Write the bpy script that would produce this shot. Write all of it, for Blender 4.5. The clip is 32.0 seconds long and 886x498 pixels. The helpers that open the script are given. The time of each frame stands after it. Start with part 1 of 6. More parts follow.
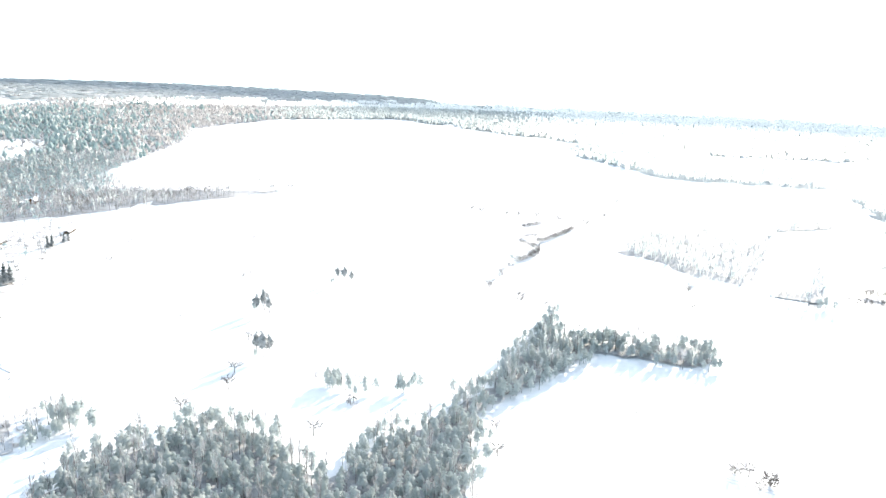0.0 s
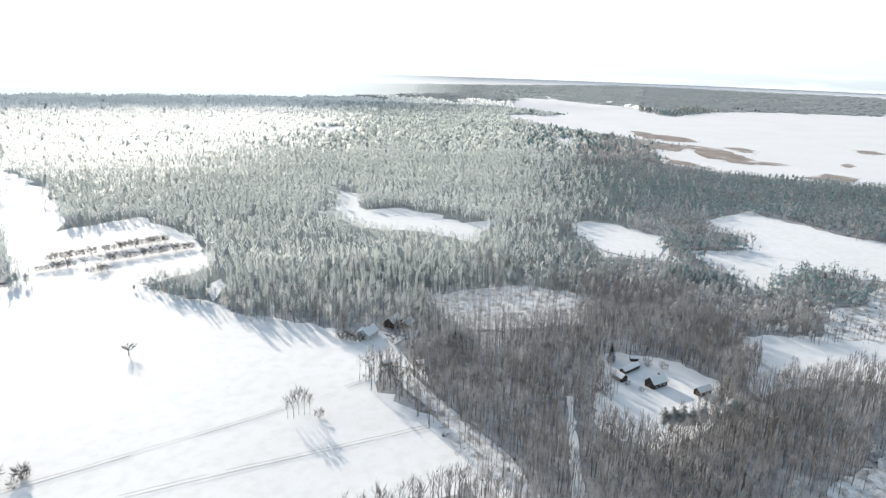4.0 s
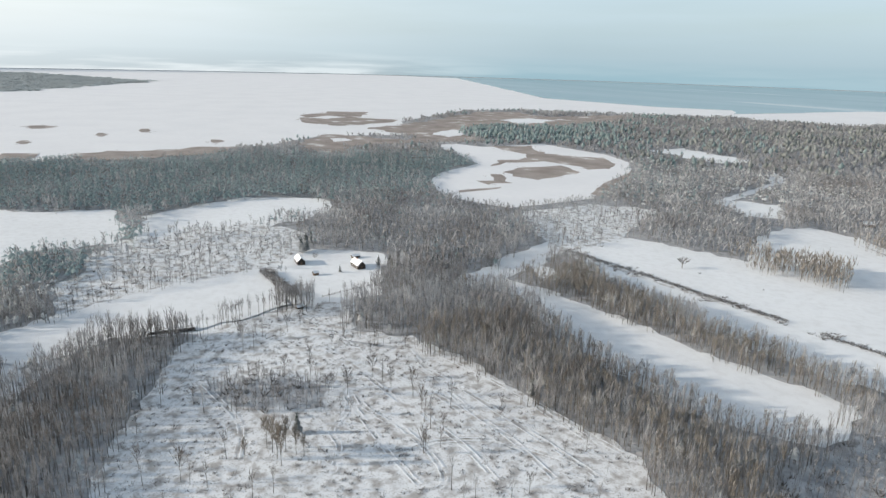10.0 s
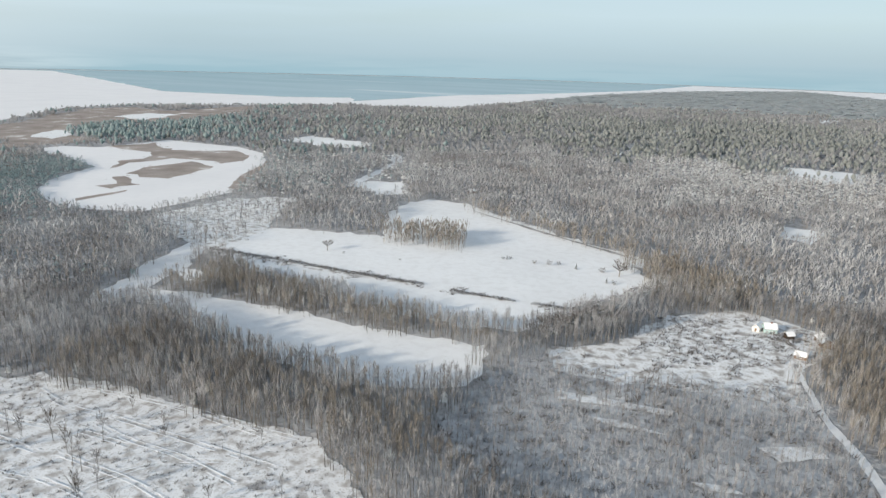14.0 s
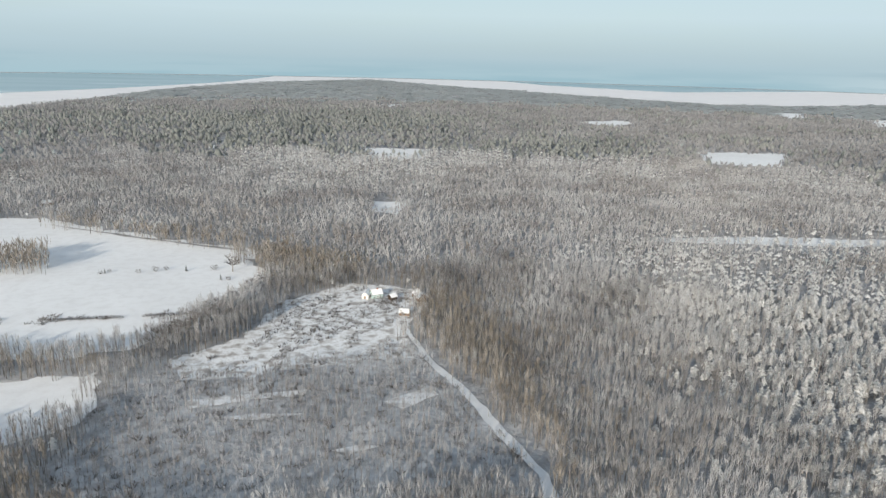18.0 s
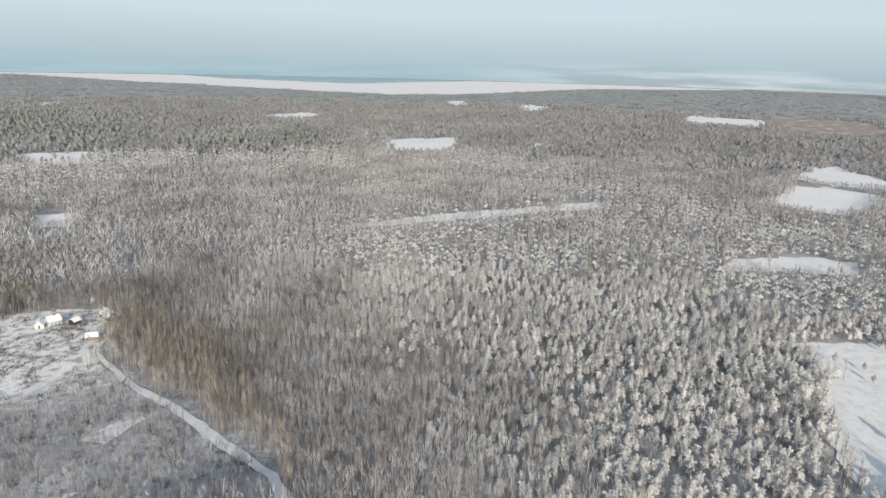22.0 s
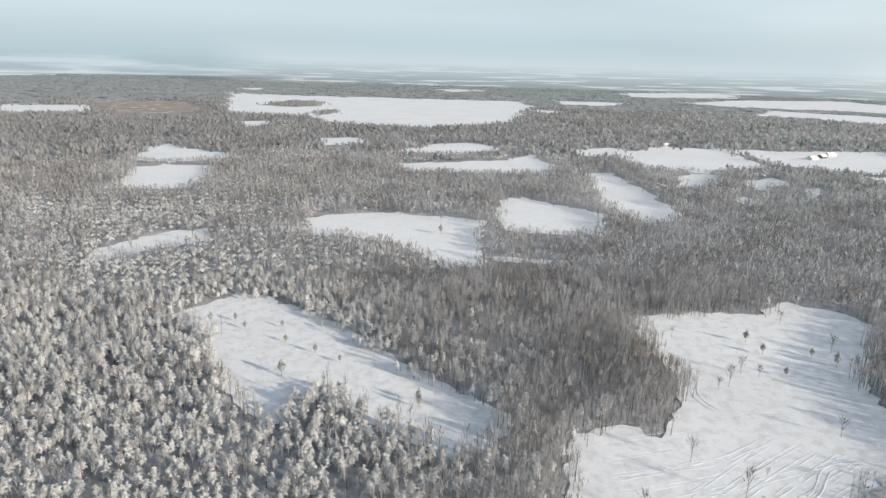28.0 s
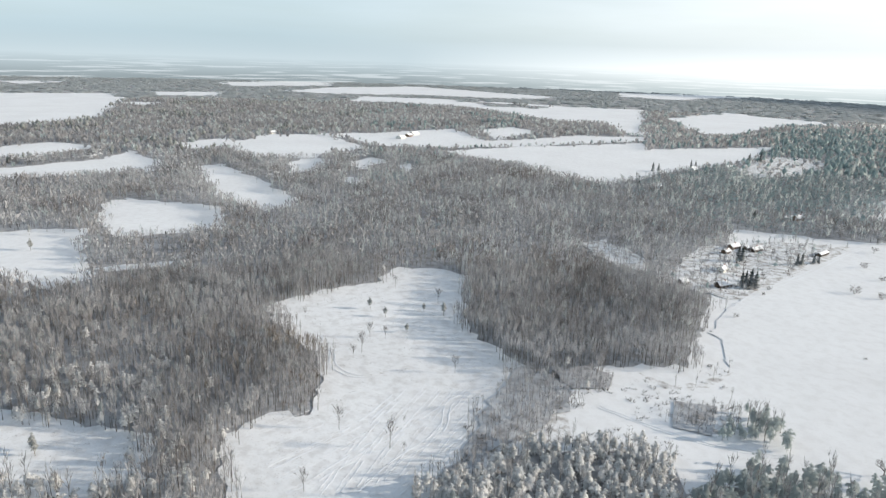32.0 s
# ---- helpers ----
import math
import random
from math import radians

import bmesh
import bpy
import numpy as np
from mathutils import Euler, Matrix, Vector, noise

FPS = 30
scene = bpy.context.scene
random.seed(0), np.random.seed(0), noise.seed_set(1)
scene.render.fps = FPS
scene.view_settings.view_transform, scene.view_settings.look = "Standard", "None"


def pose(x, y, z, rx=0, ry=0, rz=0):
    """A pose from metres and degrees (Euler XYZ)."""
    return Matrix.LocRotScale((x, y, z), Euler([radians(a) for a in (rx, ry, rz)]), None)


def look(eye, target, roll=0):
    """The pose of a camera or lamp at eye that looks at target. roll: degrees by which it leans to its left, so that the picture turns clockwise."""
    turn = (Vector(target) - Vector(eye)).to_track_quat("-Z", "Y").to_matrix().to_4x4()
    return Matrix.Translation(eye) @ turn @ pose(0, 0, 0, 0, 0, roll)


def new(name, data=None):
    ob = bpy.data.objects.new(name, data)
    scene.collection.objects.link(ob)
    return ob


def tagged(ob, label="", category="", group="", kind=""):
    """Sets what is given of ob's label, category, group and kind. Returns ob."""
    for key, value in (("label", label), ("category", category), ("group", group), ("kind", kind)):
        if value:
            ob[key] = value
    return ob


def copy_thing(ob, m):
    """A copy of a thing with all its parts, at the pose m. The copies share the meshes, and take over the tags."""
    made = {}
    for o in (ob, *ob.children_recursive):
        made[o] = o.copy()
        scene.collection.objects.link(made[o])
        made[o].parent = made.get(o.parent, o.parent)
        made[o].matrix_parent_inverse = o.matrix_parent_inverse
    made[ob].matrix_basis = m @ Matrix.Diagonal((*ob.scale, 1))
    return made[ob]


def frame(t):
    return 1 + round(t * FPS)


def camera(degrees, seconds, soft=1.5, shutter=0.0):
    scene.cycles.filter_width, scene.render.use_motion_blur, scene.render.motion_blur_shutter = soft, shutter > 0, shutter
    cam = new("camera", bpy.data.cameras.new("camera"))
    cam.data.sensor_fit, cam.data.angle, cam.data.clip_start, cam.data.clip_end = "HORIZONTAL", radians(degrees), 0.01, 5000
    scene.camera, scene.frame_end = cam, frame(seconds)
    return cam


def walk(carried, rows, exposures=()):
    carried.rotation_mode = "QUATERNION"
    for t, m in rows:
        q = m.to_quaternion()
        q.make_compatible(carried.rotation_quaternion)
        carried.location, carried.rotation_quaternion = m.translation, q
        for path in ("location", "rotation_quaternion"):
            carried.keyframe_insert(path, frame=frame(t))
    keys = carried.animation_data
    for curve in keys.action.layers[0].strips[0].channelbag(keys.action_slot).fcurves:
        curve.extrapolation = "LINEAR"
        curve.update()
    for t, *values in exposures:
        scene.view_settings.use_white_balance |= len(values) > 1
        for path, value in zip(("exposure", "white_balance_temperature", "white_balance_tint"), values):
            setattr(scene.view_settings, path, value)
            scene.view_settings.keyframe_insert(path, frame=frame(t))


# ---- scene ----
cam = camera(66.24, 32.0, soft=1.4)
CAM_Z = 130.0
PATH = [
    (0.0, -0.11, -15.38, 1.77),
    (0.5, -8.07, -15.29, 1.83),
    (1.0, -15.32, -15.36, 1.79),
    (1.5, -23.42, -15.43, 1.73),
    (2.0, -32.89, -15.56, 1.61),
    (2.5, -41.06, -15.67, 1.65),
    (3.0, -48.95, -15.76, 1.73),
    (3.5, -56.62, -15.79, 1.76),
    (4.0, -64.58, -15.79, 1.85),
    (4.5, -72.46, -15.76, 1.80),
    (6.5, -94.69, -15.68, 1.50),
    (7.0, -100.10, -15.73, 1.60),
    (7.5, -104.76, -15.72, 1.58),
    (8.0, -109.26, -15.75, 1.56),
    (8.5, -113.58, -15.77, 1.55),
    (9.0, -117.99, -15.78, 1.63),
    (9.5, -122.54, -15.79, 1.59),
    (10.0, -127.07, -15.80, 1.58),
    (10.5, -131.47, -15.79, 1.64),
    (11.0, -135.73, -15.78, 1.66),
    (11.5, -139.55, -15.78, 1.64),
    (12.0, -141.20, -15.79, 1.68),
    (12.5, -144.70, -15.77, 1.72),
    (13.0, -148.35, -15.74, 1.74),
    (13.5, -152.86, -15.75, 1.68),
    (14.0, -157.33, -15.73, 1.62),
    (14.5, -161.38, -15.71, 1.67),
    (16.5, -179.36, -15.63, 1.49),
    (17.0, -183.77, -15.62, 1.47),
    (17.5, -186.60, -15.59, 1.45),
    (18.0, -190.56, -15.57, 1.43),
    (18.5, -193.47, -15.55, 1.44),
    (19.0, -196.65, -15.54, 1.46),
    (19.5, -199.68, -15.50, 1.49),
    (20.0, -202.65, -15.46, 1.55),
    (20.5, -205.48, -15.46, 1.56),
    (21.0, -208.79, -15.48, 1.60),
    (21.5, -212.40, -15.51, 1.53),
    (22.0, -216.22, -15.54, 1.53),
    (22.5, -219.82, -15.55, 1.52),
    (23.0, -223.34, -15.55, 1.50),
    (23.5, -226.49, -15.57, 1.56),
    (24.0, -229.94, -15.55, 1.57),
    (24.5, -233.47, -15.55, 1.67),
    (26.5, -251.00, -15.52, 1.57),
    (27.0, -257.27, -15.51, 1.50),
    (27.5, -263.15, -15.47, 1.47),
    (28.0, -268.34, -15.47, 1.49),
    (28.5, -273.01, -15.46, 1.48),
    (29.0, -276.63, -15.44, 1.55),
    (29.5, -280.31, -15.45, 1.60),
    (30.0, -283.74, -15.46, 1.68),
    (30.5, -287.75, -15.47, 1.71),
    (31.0, -291.81, -15.47, 1.75),
    (31.5, -296.14, -15.47, 1.76),
    (32.0, -300.44, -15.47, 1.80),
]
EXPOSURES = [(0.0, 1.75, 6350, 8), (1.0, 1.9, 6350, 8), (2.0, 1.0, 6350, 8), (3.0, 0.6, 6350, 8), (4.0, 0.58, 6350, 8), (7.0, 0.37, 6350, 8), (12.0, 0.22, 6350, 7), (14.0, 0.26, 6350, 7), (18.0, 0.22, 6400, 7), (24.0, 0.26, 6600, 10), (28.0, 0.3, 6550, 9), (32.0, 0.33, 6400, 8)]
walk(cam, [(t, pose(0, 0, CAM_Z, 90 + p, 0, y) @ pose(0, 0, 0, 0, 0, r)) for t, y, p, r in PATH], EXPOSURES)

# ---- daylight: low winter sun, thin haze ----
SUN_AZ, SUN_EL = radians(31.5), radians(16.5)
world = bpy.data.worlds.new("winter_sky")
scene.world = world
world.use_nodes = True
wt = world.node_tree
wt.nodes.clear()
w_out = wt.nodes.new("ShaderNodeOutputWorld")
w_bg = wt.nodes.new("ShaderNodeBackground")
sky = wt.nodes.new("ShaderNodeTexSky")
sky.sky_type = "NISHITA"
sky.sun_disc = False
sky.sun_elevation, sky.sun_rotation = SUN_EL, SUN_AZ
sky.altitude, sky.air_density, sky.dust_density, sky.ozone_density = 100, 1.0, 1.0, 2.0
w_co = wt.nodes.new("ShaderNodeTexCoord")
w_map = wt.nodes.new("ShaderNodeMapping")
w_map.inputs["Scale"].default_value = (1.6, 1.6, 14.0)
w_noise = wt.nodes.new("ShaderNodeTexNoise")
w_noise.inputs["Scale"].default_value, w_noise.inputs["Detail"].default_value = 1.6, 5.0
w_ramp = wt.nodes.new("ShaderNodeMapRange")
w_ramp.inputs["From Min"].default_value, w_ramp.inputs["From Max"].default_value = 0.3, 0.75
w_ramp.inputs["To Min"].default_value, w_ramp.inputs["To Max"].default_value = 0.72, 0.97
w_mix = wt.nodes.new("ShaderNodeMixRGB")
w_dot = wt.nodes.new("ShaderNodeVectorMath")
w_dot.operation = "DOT_PRODUCT"
w_dot.inputs[1].default_value = (math.sin(SUN_AZ), math.cos(SUN_AZ), 0.1)
w_near = wt.nodes.new("ShaderNodeMapRange")
w_near.interpolation_type = "SMOOTHSTEP"
w_near.inputs["From Min"].default_value, w_near.inputs["From Max"].default_value = -0.35, 0.9
w_veil = wt.nodes.new("ShaderNodeMixRGB")  # thin cloud veil, brighter round the sun
w_veil.inputs["Color1"].default_value, w_veil.inputs["Color2"].default_value = (5.2, 6.25, 6.85, 1), (10.4, 10.4, 10.4, 1)
wt.links.new(w_co.outputs["Generated"], w_dot.inputs[0])
wt.links.new(w_dot.outputs["Value"], w_near.inputs["Value"])
wt.links.new(w_near.outputs["Result"], w_veil.inputs["Fac"])
wt.links.new(w_veil.outputs["Color"], w_mix.inputs["Color2"])
wt.links.new(w_co.outputs["Generated"], w_map.inputs["Vector"])
wt.links.new(w_map.outputs["Vector"], w_noise.inputs["Vector"])
wt.links.new(w_noise.outputs["Fac"], w_ramp.inputs["Value"])
w_up = wt.nodes.new("ShaderNodeSeparateXYZ")
w_thin = wt.nodes.new("ShaderNodeMapRange")  # the veil thins overhead, where the sky is bluer
w_thin.inputs["From Min"].default_value, w_thin.inputs["From Max"].default_value = 0.25, 0.75
w_thin.inputs["To Min"].default_value, w_thin.inputs["To Max"].default_value = 1.0, 0.35
w_fac = wt.nodes.new("ShaderNodeMath")
w_fac.operation = "MULTIPLY"
wt.links.new(w_co.outputs["Generated"], w_up.inputs["Vector"])
wt.links.new(w_up.outputs["Z"], w_thin.inputs["Value"])
wt.links.new(w_ramp.outputs["Result"], w_fac.inputs[0])
wt.links.new(w_thin.outputs["Result"], w_fac.inputs[1])
wt.links.new(w_fac.outputs[0], w_mix.inputs["Fac"])
wt.links.new(sky.outputs["Color"], w_mix.inputs["Color1"])
wt.links.new(w_mix.outputs["Color"], w_bg.inputs["Color"])
wt.links.new(w_bg.outputs["Background"], w_out.inputs["Surface"])
w_bg.inputs["Strength"].default_value = 0.10

sun_data = bpy.data.lights.new("sun", "SUN")
sun_data.energy, sun_data.angle, sun_data.color = 4.7, radians(0.6), (1.0, 0.87, 0.725)
sun = new("sun", sun_data)
sun.matrix_world = look((900 * math.sin(SUN_AZ), 900 * math.cos(SUN_AZ), 900 * math.tan(SUN_EL)), (0, 0, 0))


# ---- materials ----
def material(name, rough=0.8, spec=0.2):
    m = bpy.data.materials.new(name)
    m.use_nodes = True
    b = m.node_tree.nodes["Principled BSDF"]
    b.inputs["Roughness"].default_value = rough
    b.inputs["Specular IOR Level"].default_value = spec
    return m, m.node_tree, b


def node(tree, kind, **values):
    n = tree.nodes.new(kind)
    for key, value in values.items():
        n.inputs[key.replace("_", " ")].default_value = value
    return n


def noise_fac(tree, scale, lo=0.3, hi=0.7, detail=4.0, stretch=None):
    """A noise in metres, spread between lo and hi to 0..1."""
    geo = tree.nodes.new("ShaderNodeNewGeometry")
    n = node(tree, "ShaderNodeTexNoise", Scale=scale, Detail=detail)
    if stretch:
        mp = tree.nodes.new("ShaderNodeMapping")
        mp.inputs["Scale"].default_value = stretch[:3]
        mp.inputs["Rotation"].default_value = (0, 0, stretch[3])
        tree.links.new(geo.outputs["Position"], mp.inputs["Vector"])
        tree.links.new(mp.outputs["Vector"], n.inputs["Vector"])
    else:
        tree.links.new(geo.outputs["Position"], n.inputs["Vector"])
    r = node(tree, "ShaderNodeMapRange", From_Min=lo, From_Max=hi)
    tree.links.new(n.outputs["Fac"], r.inputs["Value"])
    return r.outputs["Result"]


def mixed(tree, fac, a, b):
    n = tree.nodes.new("ShaderNodeMixRGB")
    for key, v in (("Fac", fac), ("Color1", a), ("Color2", b)):
        if isinstance(v, tuple):
            n.inputs[key].default_value = (*v, 1)
        elif isinstance(v, float):
            n.inputs[key].default_value = v
        else:
            tree.links.new(v, n.inputs[key])
    return n.outputs["Color"]


def times(tree, a, b):
    n = tree.nodes.new("ShaderNodeMath")
    n.operation = "MULTIPLY"
    for i, v in enumerate((a, b)):
        if isinstance(v, float):
            n.inputs[i].default_value = v
        else:
            tree.links.new(v, n.inputs[i])
    return n.outputs[0]


def bumped(tree, bsdf, height, strength, distance):
    n = node(tree, "ShaderNodeBump", Strength=strength, Distance=distance)
    tree.links.new(height, n.inputs["Height"])
    tree.links.new(n.outputs["Normal"], bsdf.inputs["Normal"])


def upward(tree, lo, hi):
    """0..1 by how far a face looks up: where snow lies."""
    geo = tree.nodes.new("ShaderNodeNewGeometry")
    sep = tree.nodes.new("ShaderNodeSeparateXYZ")
    tree.links.new(geo.outputs["True Normal"], sep.inputs["Vector"])
    ab = tree.nodes.new("ShaderNodeMath")
    ab.operation = "ABSOLUTE"
    tree.links.new(sep.outputs["Z"], ab.inputs[0])
    r = node(tree, "ShaderNodeMapRange", From_Min=lo, From_Max=hi)
    tree.links.new(ab.outputs[0], r.inputs["Value"])
    return r.outputs["Result"]


def island(tree):
    return tree.nodes.new("ShaderNodeNewGeometry").outputs["Random Per Island"]


def lets_light_through(m, color, share):
    """Frost, snow tufts and thin twigs pass some of the low sun's light on."""
    t = m.node_tree
    out, b = t.nodes["Material Output"], t.nodes["Principled BSDF"]
    tr = t.nodes.new("ShaderNodeBsdfTranslucent")
    t.links.new(color, tr.inputs["Color"])
    mx = t.nodes.new("ShaderNodeMixShader")
    mx.inputs["Fac"].default_value = share
    t.links.new(b.outputs["BSDF"], mx.inputs[1])
    t.links.new(tr.outputs["BSDF"], mx.inputs[2])
    t.links.new(mx.outputs["Shader"], out.inputs["Surface"])


def snow_material(name, tint=(0.745, 0.765, 0.79), dirt=(0.58, 0.59, 0.61), amount=0.5, grain=0.05, litter=0.0, furrows=None):
    m, t, b = material(name, 0.75, 0.15)
    c = mixed(t, times(t, noise_fac(t, 0.012, 0.4, 0.75), amount), tint, dirt)
    c = mixed(t, times(t, noise_fac(t, 0.11, 0.45, 0.7), amount * 0.5), c, dirt)
    if litter:  # dead grass, stumps and twigs showing through
        c = mixed(t, times(t, noise_fac(t, 0.2, 0.47, 0.64, 6.0), litter), c, (0.27, 0.25, 0.235))
        c = mixed(t, times(t, noise_fac(t, 1.4, 0.55, 0.7, 3.0), litter * 0.8), c, (0.22, 0.19, 0.15))
    t.links.new(c, b.inputs["Base Color"])
    relief = noise_fac(t, grain, 0.2, 0.8, 8.0)
    if furrows is not None:  # old plough lines under the snow
        wave = node(t, "ShaderNodeTexWave", Scale=0.11, Distortion=14.0, Detail=4.0, Detail_Scale=0.3)
        mp = t.nodes.new("ShaderNodeMapping")
        mp.inputs["Rotation"].default_value = (0, 0, furrows)
        t.links.new(t.nodes.new("ShaderNodeNewGeometry").outputs["Position"], mp.inputs["Vector"])
        t.links.new(mp.outputs["Vector"], wave.inputs["Vector"])
        relief = mixed(t, 0.1, relief, wave.outputs["Color"])
    bumped(t, b, relief, 0.16, 0.8)
    return m


def floor_material(name="forest_floor", snow=0.5, drift=0.45):
    """Forest floor: thin snow over leaf litter, moss and fallen twigs."""
    m, t, b = material(name, 0.9, 0.1)
    c = mixed(t, noise_fac(t, 0.5, 0.35, 0.65, 6.0), (0.14, 0.13, 0.125), (0.24, 0.235, 0.235))
    c = mixed(t, times(t, noise_fac(t, 0.16, 0.2, 0.6, 5.0), snow), c, (0.60, 0.635, 0.68))
    c = mixed(t, times(t, noise_fac(t, 0.03, 0.5, 0.72, 4.0), drift), c, (0.66, 0.67, 0.69))
    t.links.new(c, b.inputs["Base Color"])
    bumped(t, b, noise_fac(t, 0.4, 0.2, 0.8, 8.0), 0.7, 0.8)
    return m


FLOOR = floor_material(snow=0.42, drift=0.4)
SNOW_FLOOR = floor_material("snowy_forest_floor", 0.62, 0.7)
SNOW_FIELD = snow_material("snow_field", amount=0.4, litter=0.09)
SNOW_CUT = snow_material("snow_clearing", amount=0.5, litter=0.72, grain=0.2)
SNOW_ROWS = snow_material("snow_rows", amount=0.4, litter=0.22, grain=0.25, furrows=radians(-120.2))
SNOW_SCRUB = snow_material("snow_scrub", amount=0.4, litter=0.8, grain=0.15)
SNOW_CAP = snow_material("snow_cap", amount=0.1)
ICE = snow_material("snowy_ice", tint=(0.73, 0.735, 0.755), dirt=(0.60, 0.61, 0.64), amount=0.35, grain=0.01)


def water_material():
    m, t, b = material("open_water", 0.25, 0.5)
    c = mixed(t, noise_fac(t, 0.004, 0.35, 0.7, 5.0, (0.25, 1.0, 1.0, 0.4)), (0.20, 0.31, 0.36), (0.28, 0.38, 0.42))
    c = mixed(t, noise_fac(t, 0.003, 0.62, 0.68, 6.0, (0.2, 1.0, 1.0, 0.4)), c, (0.5, 0.55, 0.58))
    t.links.new(c, b.inputs["Base Color"])
    return m


def reed_material():
    m, t, b = material("dry_reed", 0.9, 0.05)
    c = mixed(t, noise_fac(t, 0.03, 0.35, 0.65, 6.0), (0.27, 0.237, 0.22), (0.385, 0.35, 0.33))
    c = mixed(t, noise_fac(t, 0.03, 0.6, 0.7, 8.0), c, (0.72, 0.72, 0.73))
    t.links.new(c, b.inputs["Base Color"])
    bumped(t, b, noise_fac(t, 0.4, 0.2, 0.8, 4.0), 0.7, 1.0)
    return m


WATER, REED = water_material(), reed_material()


def twig_material(name, bark, pale, frost, share):
    """Twigs that differ from bough to bough and, more, from tree to tree and stand to stand."""
    m, t, b = material(name, 0.85, 0.1)
    c = mixed(t, island(t), bark, pale)
    c = mixed(t, times(t, noise_fac(t, 0.16, 0.42, 0.66, 2.0), 0.55), c, tuple(0.5 * (a + f) for a, f in zip(pale, frost)))
    c = mixed(t, times(t, noise_fac(t, 0.09, 0.5, 0.7, 2.0), 0.5), c, bark)
    c = mixed(t, times(t, noise_fac(t, 0.007, 0.52, 0.7, 4.0), 0.35), c, (0.22, 0.185, 0.155))
    c = mixed(t, times(t, noise_fac(t, 0.02, 0.35, 0.7, 5.0), share), c, frost)
    c = mixed(t, times(t, upward(t, 0.3, 0.9), share), c, frost)
    t.links.new(c, b.inputs["Base Color"])
    lets_light_through(m, c, 0.22)
    return m


TWIGS = twig_material("bare_twigs", (0.112, 0.106, 0.106), (0.295, 0.29, 0.296), (0.68, 0.705, 0.735), 0.46)
NEAR_TWIGS = twig_material("brown_twigs", (0.066, 0.06, 0.057), (0.275, 0.264, 0.262), (0.70, 0.72, 0.755), 0.52)
BROWN_TWIGS = twig_material("dark_brown_twigs", (0.084, 0.076, 0.071), (0.31, 0.292, 0.28), (0.66, 0.68, 0.72), 0.46)
LONE_TWIGS = twig_material("dark_twigs", (0.035, 0.03, 0.027), (0.11, 0.095, 0.085), (0.5, 0.5, 0.51), 0.16)
BIRCH_TWIGS = twig_material("birch_twigs", (0.105, 0.09, 0.075), (0.30, 0.267, 0.225), (0.62, 0.61, 0.60), 0.16)
BARK, BARK_TREE, bark_b = material("bark", 0.9, 0.1)
BARK_TREE.links.new(mixed(BARK_TREE, island(BARK_TREE), (0.10, 0.09, 0.08), (0.32, 0.30, 0.28)), bark_b.inputs["Base Color"])


def mapped(tree, value, lo, hi):
    r = node(tree, "ShaderNodeMapRange", To_Min=lo, To_Max=hi)
    tree.links.new(value, r.inputs["Value"])
    return r.outputs["Result"]


def needle_material(name, green, pale, snow, lo, hi):
    m, t, b = material(name, 0.8, 0.15)
    c = mixed(t, island(t), green, pale)
    f = times(t, times(t, upward(t, lo, hi), noise_fac(t, 0.9, 0.16, 0.42, 3.0)), mapped(t, noise_fac(t, 0.13, 0.35, 0.65, 2.0), 0.8, 1.0))
    c = mixed(t, f, c, snow)
    t.links.new(c, b.inputs["Base Color"])
    lets_light_through(m, c, 0.38)
    bumped(t, b, noise_fac(t, 2.5, 0.2, 0.8, 3.0), 0.8, 0.5)
    return m


NEEDLES = needle_material("snowy_needles", (0.032, 0.038, 0.034), (0.085, 0.092, 0.085), (0.88, 0.885, 0.885), 0.28, 0.68)
LONE_NEEDLES = needle_material("dusted_needles", (0.06, 0.075, 0.068), (0.13, 0.15, 0.135), (0.66, 0.67, 0.68), 0.35, 0.9)
SPRUCE = needle_material("dark_spruce", (0.025, 0.04, 0.035), (0.06, 0.075, 0.07), (0.6, 0.62, 0.64), 0.5, 1.0)


def wood_far_material(name, a, b_, snow, share, thin=0.55):
    m, t, b = material(name, 0.9, 0.05)
    c = mixed(t, noise_fac(t, 0.006, 0.35, 0.65, 6.0), a, b_)
    c = mixed(t, times(t, noise_fac(t, 0.05, 0.4, 0.65, 5.0), share), c, snow)
    c = mixed(t, times(t, island(t), 0.22), c, snow)
    t.links.new(c, b.inputs["Base Color"])
    lets_light_through(m, c, thin)
    return m


# far trees: distance haze is put into the base colour beside the frost
FAR_WOOD = wood_far_material("frost_and_haze_wood", (0.25, 0.245, 0.248), (0.34, 0.336, 0.34), (0.54, 0.545, 0.555), 0.4)
# paler tree colours that stand in for haze and glare towards the sun
HAZE_PALE = wood_far_material("haze_pale_wood", (0.41, 0.455, 0.46), (0.50, 0.54, 0.545), (0.62, 0.645, 0.65), 0.3, 0.6)
GLARE_PALE = wood_far_material("glare_pale_wood", (0.76, 0.79, 0.79), (0.83, 0.85, 0.85), (0.88, 0.89, 0.89), 0.3, 0.85)
# farthest woods, paled in colour for the haze in front of them
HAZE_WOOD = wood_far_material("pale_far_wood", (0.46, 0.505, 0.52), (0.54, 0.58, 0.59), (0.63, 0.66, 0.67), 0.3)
FAR_PINE = wood_far_material("frost_and_haze_pines", (0.25, 0.335, 0.345), (0.36, 0.445, 0.455), (0.53, 0.59, 0.595), 0.3)
GREY_PINE = wood_far_material("grey_frost_and_haze_pines", (0.255, 0.28, 0.27), (0.36, 0.38, 0.37), (0.54, 0.555, 0.55), 0.35)
